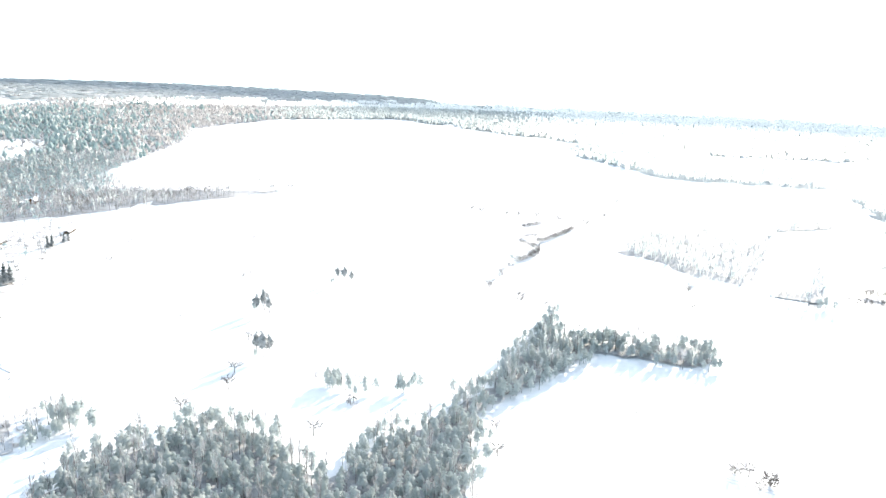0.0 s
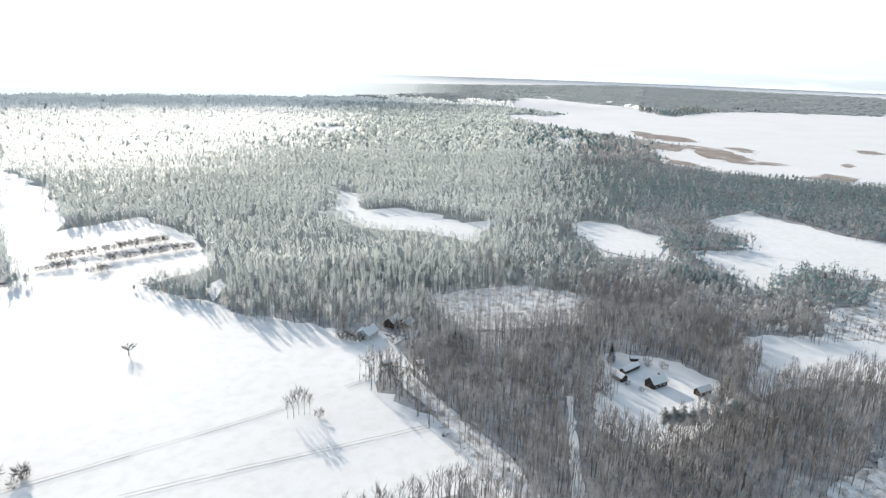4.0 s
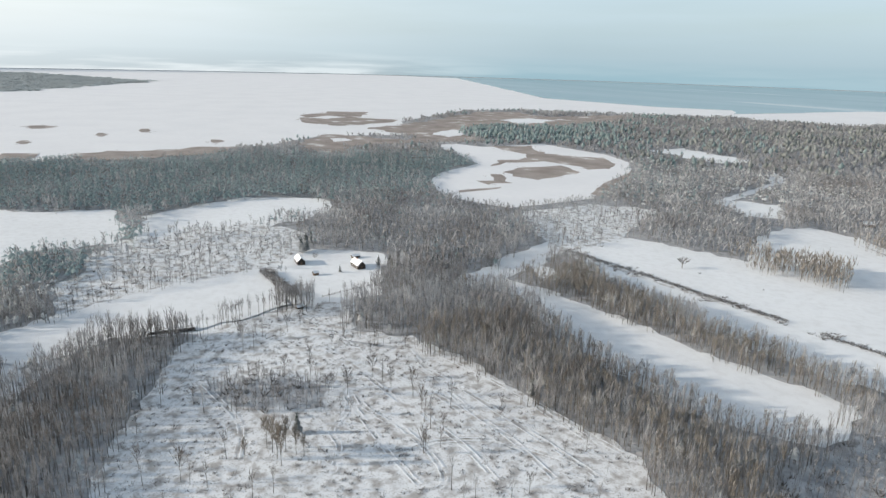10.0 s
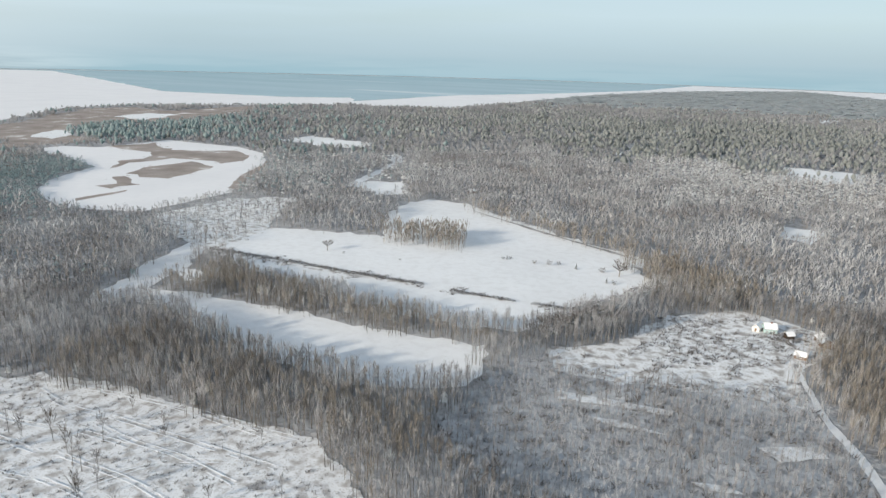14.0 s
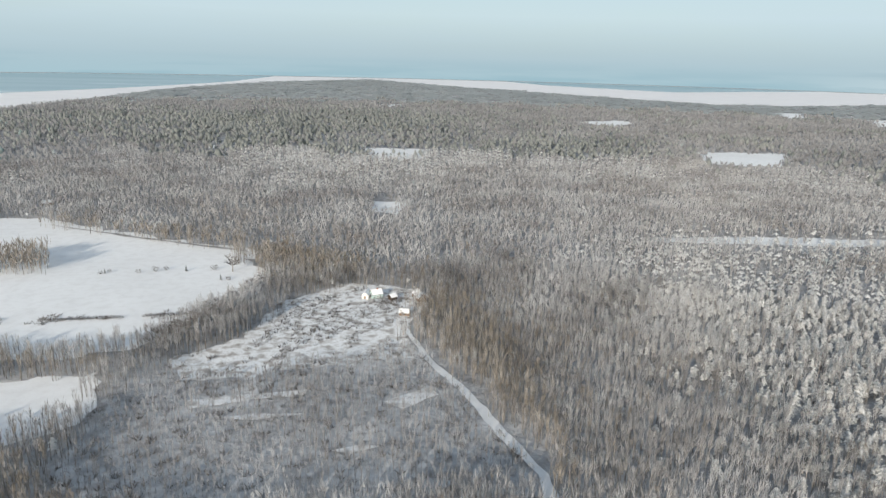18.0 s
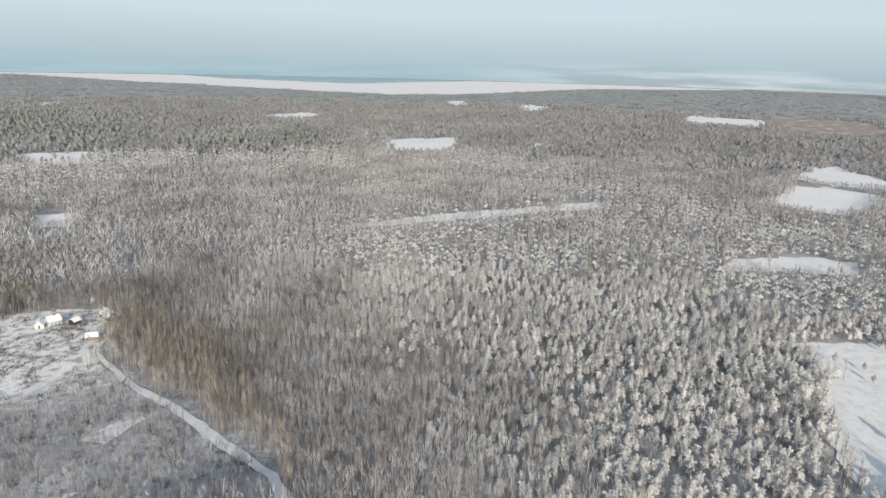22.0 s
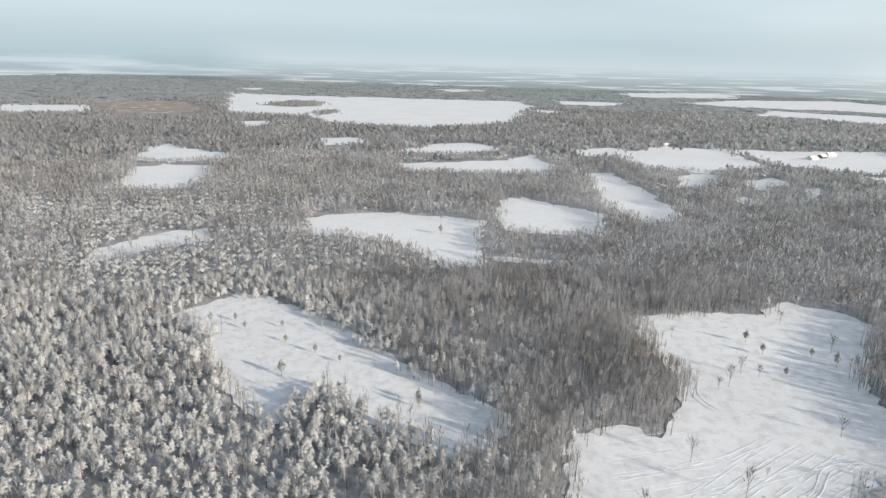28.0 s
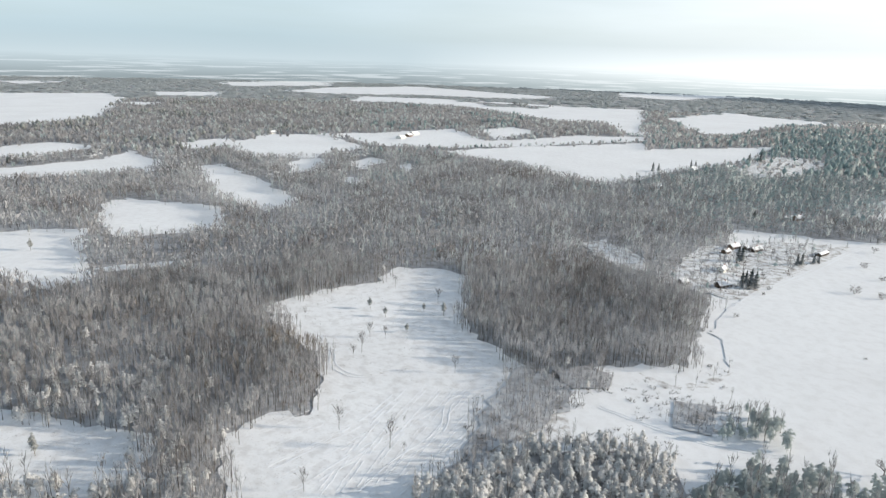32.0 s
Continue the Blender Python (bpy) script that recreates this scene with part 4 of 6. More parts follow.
    return tagged(part("backdrop", (verts, [], faces), m), "painted glowing haze over far woods and fields", "distance", kind="structure")


ARC_R = 2500.0


def arc_radius(az):
    """Where the painted haze wall stands: nearer towards the sun."""
    f = np.clip((az + 15.0) / 55.0, 0, 1)
    g = np.clip((-50.0 - az) / 24.0, 0, 1)
    return 2100.0 + (700.0 + 1000.0 * (az > 0)) * np.maximum(f * f * (3 - 2 * f), g * g * (3 - 2 * g))


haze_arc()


# ---- trees as arrays: corners, triangles, slots; height 1 ----
class Shape:
    def __init__(self):
        self.v, self.t, self.s = [], [], []

    def tri(self, a, b, c, slot):
        i = len(self.v)
        self.v += [a, b, c]
        self.t.append((i, i + 1, i + 2))
        self.s.append(slot)

    def stem(self, base, top, r0, r1, slot, sides=3):
        i = len(self.v)
        for p, r in ((base, r0), (top, r1)):
            for k in range(sides):
                a = 2 * math.pi * k / sides
                self.v.append((p[0] + r * math.cos(a), p[1] + r * math.sin(a), p[2]))
        for k in range(sides):
            l = (k + 1) % sides
            self.t += [(i + k, i + l, i + sides + l), (i + k, i + sides + l, i + sides + k)]
            self.s += [slot, slot]

    def clump(self, c, rx, rz, slot, rnd, sides=4, tilt=0.3):
        i = len(self.v)
        self.v.append((c[0] + rnd.uniform(-tilt, tilt) * rx, c[1] + rnd.uniform(-tilt, tilt) * rx, c[2] + rz))
        a0 = rnd.uniform(0, 6)
        for k in range(sides):
            a, r = a0 + 2 * math.pi * k / sides, rx * rnd.uniform(0.7, 1.25)
            self.v.append((c[0] + r * math.cos(a), c[1] + r * math.sin(a), c[2] + rz * rnd.uniform(-0.45, 0.3)))
        self.v.append((c[0], c[1], c[2] - rz * 0.8))
        for k in range(sides):
            l = (k + 1) % sides
            self.t += [(i, i + 1 + k, i + 1 + l), (i + sides + 1, i + 1 + l, i + 1 + k)]
            self.s += [slot, slot]

    def arrays(self):
        return np.array(self.v, float), np.array(self.t, int), np.array(self.s, int)


def blade(sh, base, way, length, width, slot, rnd):
    """A thin tapering twig."""
    side = Vector(way).cross(Vector((rnd.uniform(-1, 1), rnd.uniform(-1, 1), rnd.uniform(-1, 1))))
    side = side.normalized() * width / 2 if side.length > 1e-4 else Vector((width / 2, 0, 0))
    b, tip = Vector(base), Vector(base) + Vector(way) * length
    sh.tri(tuple(b - side), tuple(b + side), tuple(tip), slot)
    return tip


def bare_tree(seed, limbs, twigs, thick=1.0, low=0.35, spread=0.36):
    """A slender leafless tree: a straight stem and a narrow crown of rising twigs."""
    rnd = random.Random(seed)
    sh = Shape()
    top = (rnd.uniform(-0.03, 0.03), rnd.uniform(-0.03, 0.03), 0.78)
    for side in (0.0, 1.57):  # stem of two crossed tapers
        dx, dy = 0.013 * thick * math.cos(side), 0.013 * thick * math.sin(side)
        sh.tri((-dx, -dy, -0.02), (dx, dy, -0.02), (top[0], top[1], 0.9), 1)
    blade(sh, top, (0, 0, 1), 0.22, 0.014 * thick, 0, rnd)
    for i in range(limbs):
        a, h = 2.4 * i + rnd.uniform(-0.4, 0.4), low + (0.8 - low) * (i + 0.5) / limbs
        lean = spread * rnd.uniform(0.6, 1.2)
        way = Vector((math.cos(a) * lean, math.sin(a) * lean, rnd.uniform(0.8, 1.0))).normalized()
        base = Vector((top[0] * h, top[1] * h, h))
        ln = (1.05 - h) * rnd.uniform(0.45, 0.75)
        blade(sh, base, way, ln, 0.013 * thick, 0, rnd)
        for j in range(twigs):
            f = rnd.uniform(0.3, 1.0)
            w2 = (way + Vector((rnd.uniform(-0.45, 0.45), rnd.uniform(-0.45, 0.45), rnd.uniform(-0.1, 0.5)))).normalized()
            blade(sh, base + way * ln * f, w2, rnd.uniform(0.12, 0.24), 0.016 * thick, 0, rnd)
    return sh.arrays()


def thin_tree(seed, limbs, twigs, thick):
    """A bare tree for the middle distance."""
    rnd = random.Random(seed)
    sh = Shape()
    blade(sh, (0, 0, -0.02), (0, 0, 1), 0.95, 0.03, 1, rnd)
    for i in range(limbs):
        a, h = 2.4 * i + rnd.uniform(-0.4, 0.4), 0.25 + 0.5 * (i + 0.5) / limbs
        way = Vector((math.cos(a) * 0.36, math.sin(a) * 0.36, rnd.uniform(0.7, 1.0))).normalized()
        ln = (1.05 - h) * rnd.uniform(0.5, 0.8)
        blade(sh, (0, 0, h), way, ln, 0.02 * thick, 0, rnd)
        for j in range(twigs):
            w2 = (way + Vector((rnd.uniform(-0.5, 0.5), rnd.uniform(-0.5, 0.5), rnd.uniform(0.0, 0.6)))).normalized()
            blade(sh, Vector((0, 0, h)) + way * ln * rnd.uniform(0.25, 0.95), w2, rnd.uniform(0.14, 0.26), 0.03 * thick, 0, rnd)
    return sh.arrays()


def skirt(sh, c, r, rise, droop, points, rnd):
    """One whorl of boughs: a ragged dome hanging from the stem."""
    k, a0 = len(sh.v), rnd.uniform(0, 6)
    sh.v.append((c[0] + rnd.uniform(-0.2, 0.2) * r, c[1] + rnd.uniform(-0.2, 0.2) * r, c[2] + rise))
    n = points * 2
    for i in range(n):
        a = a0 + 2 * math.pi * (i + rnd.uniform(-0.25, 0.25)) / n
        q = r * (rnd.uniform(0.9, 1.2) if i % 2 == 0 else rnd.uniform(0.6, 0.85))
        sh.v.append((c[0] + q * math.cos(a), c[1] + q * math.sin(a), c[2] - droop * rnd.uniform(0.4, 1.4) * (1.0 if i % 2 == 0 else -0.3)))
    for i in range(n):
        sh.t.append((k, k + 1 + i, k + 1 + (i + 1) % n))
        sh.s.append(0)


def pine_tree(seed, tiers, points=6, bare=0.3, wide=0.17, side_boughs=3):
    """A pine: a stem, ragged whorls of snowy boughs under a rounded top, and odd boughs beside them."""
    rnd = random.Random(seed)
    sh = Shape()
    sh.stem((0, 0, -0.02), (0, 0, 0.85), 0.015, 0.006, 1)
    for i in range(tiers):
        f = i / max(1, tiers - 1)
        z = bare + (0.84 - bare) * f
        r = wide * math.sqrt(max(0.2, 1.0 - (1.25 * f - 0.32) ** 2)) * rnd.uniform(0.85, 1.15)
        skirt(sh, (rnd.uniform(-0.03, 0.03), rnd.uniform(-0.03, 0.03), z), r, r * rnd.uniform(0.6, 0.85), r * 0.35, points, rnd)
    for i in range(side_boughs):
        a, z = 2.1 * i + rnd.uniform(0, 1), rnd.uniform(bare, 0.75)
        d = wide * rnd.uniform(0.7, 1.0)
        skirt(sh, (d * math.cos(a), d * math.sin(a), z), wide * rnd.uniform(0.4, 0.6), wide * 0.4, wide * 0.15, 3, rnd)
    return sh.arrays()


def spruce_tree(seed, tiers=7, sides=6):
    rnd = random.Random(seed)
    sh = Shape()
    sh.stem((0, 0, -0.02), (0, 0, 0.3), 0.018, 0.012, 1)
    for i in range(tiers):
        f = i / (tiers - 1)
        sh.clump((0, 0, 0.14 + 0.72 * f), 0.2 * (1 - f) ** 0.85 + 0.025, 0.11, 0, rnd, sides, 0.1)
    return sh.arrays()


def tuft_tree(seed, blades, width):
    """A far bare tree: a few upright ragged tufts."""
    rnd = random.Random(seed)
    sh = Shape()
    for i in range(blades):
        a = 2.4 * i
        way = Vector((math.cos(a) * 0.45, math.sin(a) * 0.45, 1)).normalized()
        blade(sh, (0.05 * math.cos(a), 0.05 * math.sin(a), rnd.uniform(0.0, 0.5)), way, rnd.uniform(0.4, 0.6), width, 0, rnd)
    return sh.arrays()


def fringe(seed, crowns):
    """A far stand of trees: low tapering crowns close together."""
    rnd = random.Random(seed)
    sh = Shape()
    for i in range(crowns):
        a, d, r = rnd.uniform(0, 6.28), 0.5 * math.sqrt((i + 0.5) / crowns), rnd.uniform(0.2, 0.32)
        x, y, o, top = d * math.cos(a), d * math.sin(a), rnd.uniform(0, 2), rnd.uniform(0.8, 1.05)
        k = len(sh.v)
        sh.v += [(x + r * math.cos(o + q), y + r * math.sin(o + q), 0.6 * (i % 3 > 0)) for q in (0, 2.1, 4.2)] + [(x, y, top)]
        sh.t += [(k, k + 1, k + 3), (k + 1, k + 2, k + 3), (k + 2, k, k + 3)]
        sh.s += [0, 0, 0]
    return sh.arrays()


def clump_tree(seed, count, spread, fat, high):
    rnd = random.Random(seed)
    sh = Shape()
    for i in range(count):
        a = 2.4 * i + rnd.uniform(0, 1)
        d = spread * math.sqrt(i / max(1, count))
        sh.clump((d * math.cos(a), d * math.sin(a), high * rnd.uniform(0.4, 0.6)), fat * rnd.uniform(0.8, 1.2), high * rnd.uniform(0.45, 0.6), 0, rnd)
    return sh.arrays()


def grow(name, x, y, h, shapes, mats, label, category, wide=None, seed=1):
    """Sets one of the shapes, turned at random, at each place, all in one mesh."""
    if len(x) == 0:
        return None
    r = np.random.RandomState(seed)
    pick, turn = r.randint(0, len(shapes), len(x)), r.uniform(0, 2 * math.pi, len(x))
    w = h if wide is None else wide
    vs, ts, ss, off = [], [], [], 0
    for k, (v, t, s) in enumerate(shapes):
        m = np.nonzero(pick == k)[0]
        if len(m) == 0:
            continue
        c, sn = np.cos(turn[m])[:, None], np.sin(turn[m])[:, None]
        ww = w[m][:, None]
        vx = (v[:, 0] * c - v[:, 1] * sn) * ww + x[m][:, None]
        vy = (v[:, 0] * sn + v[:, 1] * c) * ww + y[m][:, None]
        vz = v[:, 2] * h[m][:, None]
        vs.append(np.stack([vx, vy, vz], -1).reshape(-1, 3))
        ts.append((t[None] + (np.arange(len(m)) * len(v))[:, None, None] + off).reshape(-1, 3))
        ss.append(np.tile(s, len(m)))
        off += len(m) * len(v)
    ob = soup(name, np.concatenate(vs), np.concatenate(ts), np.concatenate(ss), mats)
    return tagged(ob, label, category, kind="stuff")


def places(r0, r1, step, seed):
    r = np.random.RandomState(seed)
    g = np.arange(-r1 * 1.12, r1 * 1.12 + step, step)
    x, y = [a.ravel() for a in np.meshgrid(g, g)]
    x = x + r.uniform(-0.48, 0.48, len(x)) * step
    y = y + r.uniform(-0.48, 0.48, len(y)) * step
    d = np.hypot(x, y)
    q = d * (0.9 + 0.2 * smooth_noise(x, y, 70.0, 77))  # bands run into one another
    m = (q >= r0) & (q < r1) & (d < 4600)
    az = np.degrees(np.arctan2(-x, y))
    m &= ~((d > arc_radius(az)) & (az > -62) & (az < 100))
    return x[m], y[m]


K = {k: i for i, k in enumerate(KINDS)}


def birch_stand(band, r0, r1, step, shapes, high, seed):
    x, y = places(r0, r1, step, seed)
    m = cover(x, y) == K["birch"]
    x, y = x[m], y[m]
    h = high * np.random.RandomState(seed).uniform(0.75, 1.15, len(x))
    grow("birch_stand_" + band, x, y, h, shapes, [BIRCH_TWIGS, BARK], "close stand of tall warm-brown leafless birches", "woodland", h * 0.7, seed)


def woods(band, r0, r1, step, bare, pine, h_bare, h_pine, wide, mats_bare, mats_pine, seed, soft_shapes=None, pine_share=1.0):
    x, y = places(r0, r1, step, seed)
    k = cover(x, y)
    r = np.random.RandomState(seed + 50)
    # stands of pine and birch run into one another
    soft = 12.0 + np.hypot(x, y) * 0.05
    k2 = cover(x + r.normal(0, 1, len(x)) * soft, y + r.normal(0, 1, len(x)) * soft)
    wooded = np.array([K["wood"], K["pine"], K["mixed"], K["far"], K["birch"]])
    swap = np.isin(k, wooded) & np.isin(k2, wooded)
    edge = np.isin(k, wooded) & ~np.isin(cover(x * 1.055, y * 1.055), wooded) & (np.hypot(x, y) > 380)  # low growth along the glades
    k = np.where(swap, k2, k)
    u = r.uniform(0, 1, len(x))
    az_pick = np.degrees(np.arctan2(-x, y)) < 66  # closer pine stands on the sunny side
    az_pick &= np.degrees(np.arctan2(-x, y)) > -165
    grove = smooth_noise(x, y, 120.0, 3)
    stock = smooth_noise(x, y, 35.0, 5)
    is_wood = (k == K["wood"]) | (k == K["birch"])
    is_pine = (k == K["pine"]) & (u < np.where(az_pick, 0.86, 0.6)) | (k == K["mixed"]) & (u < 0.4) | is_wood & (u < np.where((grove > 0.66) & (np.hypot(x, y) > 700), 0.3, 0.006)) | (k == K["far"]) & (u < 0.6) | (k == K["garden"]) & (u > 0.975)
    spare = is_pine & (r.uniform(0, 1, len(x)) > pine_share)  # gaps between the crowns
    is_pine &= ~spare
    is_bare = ~is_pine & ~spare & ((k == K["wood"]) & (u < 0.4 + stock) | (k == K["birch"]) & (u < 0.97) | (k == K["mixed"]) & (u < 0.8) | (k == K["far"]) | (k == K["pine"]) & (u > np.where(az_pick, 0.86, 0.85)))
    is_bare |= (k == K["sparse"]) & (u < 0.3) | (k == K["garden"]) & (u < 0.3) | (k == K["cut"]) & (u < 0.006) | (k == K["brush"]) & (u < 0.9)
    size = r.uniform(0.7, 1.15, len(x)) * (0.85 + 0.3 * smooth_noise(x, y, 60.0, 9))
    size = np.where(edge, size * 0.6, size)
    low = np.select([k == K["sparse"], k == K["brush"], k == K["garden"]], [0.8, 0.55, 0.7], 1.0)
    hb, hp = h_bare * size * low, h_pine * size
    # haze towards the sun put into the tree colours, heavier farther out
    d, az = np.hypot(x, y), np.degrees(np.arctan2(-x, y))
    haze_share = np.clip((d - 200) / 280, 0, 1) * np.clip((86 + az) / 26, 0, 1) * np.clip((22 - az) / 22, 0, 1)
    some_haze = 0.2 * np.clip((d - 250) / 350, 0, 1) * np.clip((az - 14) / 20, 0, 1) * np.clip((112 - az) / 40, 0, 1)
    hazed = (haze_share + r.normal(0, 0.14, len(x)) > 0.45) | (r.uniform(0, 1, len(x)) < some_haze)
    hazed_pine = hazed | (az < np.where(d < 420, 36, 14)) & (az > -70)
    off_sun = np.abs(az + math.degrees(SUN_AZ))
    # near-white tree colour painted for the glare round the sun
    glare = np.clip((d - 380) / 900, 0, 1) * np.clip((36 - off_sun) / 28, 0, 1)
    glared = glare + r.normal(0, 0.1, len(x)) > 0.42
    glared |= (d > 1900) & (az + r.normal(0, 4, len(x)) < 24) & (az > -80)
    lake = ~hazed_pine & (d > 420) & (d < 2000) & ((az < -62) & (az + r.normal(0, 7, len(x)) > -146) | (az > 14) & (az < 66))
    wb = None if wide is None else wide * size
    if soft_shapes:
        bare_hazed = pine_hazed = soft_shapes
    else:
        bare_hazed, pine_hazed = bare, bare if r0 > 400 else pine
    for some, shapes, hh, sd in ((is_bare & hazed & ~glared, bare_hazed, hb, 3), (is_pine & hazed_pine & ~glared, pine_hazed, hp, 4), (is_pine & lake & ~glared, pine, hp, 5), (is_bare & glared, bare_hazed, hb, 6), (is_pine & glared, pine_hazed, hp, 7)):
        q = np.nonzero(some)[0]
        grow(("blue_pine_wood_" if sd == 5 else "rimed_woodland_") + band, x[q], y[q], hh[q], shapes, [{3: HAZE_PALE, 4: HAZE_PINE, 5: FAR_PINE}.get(sd, GLARE_PALE), BARK if sd == 5 else HAZE_PALE][: len(mats_bare)], "blue-green frosted pine wood, close and even, with haze in its colour" if sd == 5 else "pale wood with the haze put into its colour", "woodland", None if wb is None else wb[q], seed + sd)
    b, p = np.nonzero(is_bare & ~hazed & ~glared)[0], np.nonzero(is_pine & ~hazed_pine & ~lake & ~glared)[0]
    shady = (az + r.normal(0, 6, len(x)) < -58) & (az + r.normal(0, 5, len(x)) > -146) & (d + r.normal(0, 30, len(x)) < 340)
    warm = b[(k[b] == K["birch"]) & ~shady[b]]
    b = b[(k[b] != K["birch"]) | shady[b]]
    grow("birch_row_" + band, x[warm], y[warm], hb[warm], bare, [BIRCH_TWIGS, BARK], "stand of tall warm-brown leafless birches", "woodland", None if wb is None else wb[warm], seed + 2)
    brown, b = b[shady[b]], b[~shady[b]]
    grow("brown_woodland_" + band, x[brown], y[brown], hb[brown] * 1.06, bare, [BROWN_TWIGS, BARK], "leafless dark brown alder and birch wood with little frost", "woodland", None if wb is None else wb[brown], seed + 8)
    grow("bare_woodland_" + band, x[b], y[b], hb[b], bare, mats_bare, "leafless grey-brown birch and alder wood dusted with frost", "woodland", None if wb is None else wb[b], seed)
    grow("pine_woodland_" + band, x[p], y[p], hp[p], pine, mats_pine, "snow-laden pine wood with grey-green crowns", "woodland", None if wb is None else wb[p], seed + 1)


woods("below", 4, 155, 6.0, [thin_tree(60 + i, 6, 2, 1.6) for i in range(4)], [pine_tree(60 + i, 3, 5, 0.3, 0.19, 0) for i in range(4)], 12.5, 11.5, None, [NEAR_TWIGS, BARK], [NEEDLES, BARK], 15)
woods("near", 155, 420, 2.3, [bare_tree(i, 7, 3, 1.0, 0.36, 0.3) for i in range(8)], [pine_tree(i, 4, 5, 0.36, 0.21, 3) for i in range(8)], 10.8, 7.7, None, [NEAR_TWIGS, BARK], [NEEDLES, BARK], 11, pine_share=0.5)
woods("middle", 420, 950, 4.2, [thin_tree(20 + i, 4, 2, 2.6) for i in range(6)], [pine_tree(20 + i, 2, 5, 0.42, 0.24, 0) for i in range(6)], 11.0, 9.8, None, [TWIGS, BARK], [NEEDLES, BARK], 12, pine_share=0.85)
# the far bands take the tree colours that hold distance haze
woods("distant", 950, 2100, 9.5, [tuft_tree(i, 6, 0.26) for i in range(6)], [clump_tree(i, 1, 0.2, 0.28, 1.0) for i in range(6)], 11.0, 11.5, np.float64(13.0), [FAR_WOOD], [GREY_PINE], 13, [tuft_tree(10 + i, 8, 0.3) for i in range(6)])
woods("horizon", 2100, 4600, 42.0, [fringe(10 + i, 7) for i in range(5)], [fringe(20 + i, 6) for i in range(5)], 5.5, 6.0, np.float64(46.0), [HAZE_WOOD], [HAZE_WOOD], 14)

birch_stand("near", 155, 420, 4.2, [bare_tree(i, 8, 3, 1.0, 0.4, 0.3) for i in range(4)], 13.0, 16)
birch_stand("middle", 420, 950, 3.4, [thin_tree(20 + i, 5, 2, 1.8) for i in range(4)], 14.5, 17)


# ---- low growth: shrubs, brush and reeds too many to count ----
def shrub_shape(seed, blades):
    rnd = random.Random(seed)
    sh = Shape()
    for i in range(blades):
        a = 2.4 * i
        way = Vector((math.cos(a) * rnd.uniform(0.2, 1.0), math.sin(a) * rnd.uniform(0.2, 1.0), 1)).normalized()
        blade(sh, (0.12 * math.cos(a), 0.12 * math.sin(a), -0.03), way, rnd.uniform(0.6, 1.05), 0.16, 0, rnd)
    return sh.arrays()


def low_growth():
    x, y = places(130, 700, 2.6, 71)
    k = cover(x, y)
    r = np.random.RandomState(72)
    u = r.uniform(0, 1, len(x))
    # brush grows in streaks along the old rows
    ca, sa = math.cos(radians(ROW_TURN)), math.sin(radians(ROW_TURN))
    rows = smooth_noise((x * ca + y * sa) * 0.3, y * ca - x * sa, 11.0, 21)
    spots = smooth_noise(x, y, 9.0, 22)
    patch = smooth_noise(x, y, 30.0, 23)
    dense = np.select([k == K["cut"], k == K["scrub"], k == K["brush"], k == K["snowmeadow"], k == K["sparse"], k == K["ditch"], k == K["garden"]],
                      [0.10 + 0.75 * (spots > 0.52), 0.95 * (rows > 0.44), 0.3, 0.4 * (patch > 0.62), 0.12, 0.95, 0.2], 0.0)
    h = np.select([k == K["cut"], k == K["scrub"], k == K["ditch"], k == K["brush"]], [1.0, 1.6, 1.4, 1.8], 1.4) * r.uniform(0.6, 1.5, len(x))
    m = np.nonzero(u < dense)[0]
    grow("undergrowth", x[m], y[m], h[m], [shrub_shape(i, 8) for i in range(5)], [LONE_TWIGS], "low brown brush and saplings poking out of snow", "brush", h[m] * 1.5, 73)
    cb, sb = math.cos(radians(DRILL_TURN)), math.sin(radians(DRILL_TURN))
    # tussocks of dead grass and felling waste, thick on the ground
    x, y = places(130, 460, 1.7, 76)
    k = cover(x, y)
    u = r.uniform(0, 1, len(x))
    rows = smooth_noise((x * ca + y * sa) * 0.35, y * ca - x * sa, 5.0, 27)
    patch = smooth_noise(x, y, 40.0, 28)
    drills = smooth_noise((x * cb + y * sb) * 0.2, y * cb - x * sb, 4.0, 29)
    m = np.nonzero((k == K["cut"]) & (u < 0.8 * (rows > 0.44) * (0.35 + patch)) | (k == K["sparse"]) & (u < 0.1) | (k == K["brush"]) & (u < 0.5) | (k == K["rows"]) & (u < 0.4 * (drills > 0.52)))[0]
    h = r.uniform(0.3, 0.8, len(m))
    grow("tussocks", x[m], y[m], h, [shrub_shape(90 + i, 5) for i in range(4)], [LONE_TWIGS], "brown grass tussocks and felling waste in the snow", "brush", h * 2.2, 77)
    x, y = places(420, 2100, 9.0, 81)
    k = cover(x, y)
    m = np.nonzero((k == K["reed"]) | (k == K["ditch"]))[0]
    grow("reeds", x[m], y[m], np.full(len(m), 1.8), [shrub_shape(40 + i, 6) for i in range(4)], [REED], "stands of dry brown reed on the shore", "reeds", np.full(len(m), 5.0), 82)


ROW_TURN = -122.2
DRILL_TURN = 120.2
low_growth()


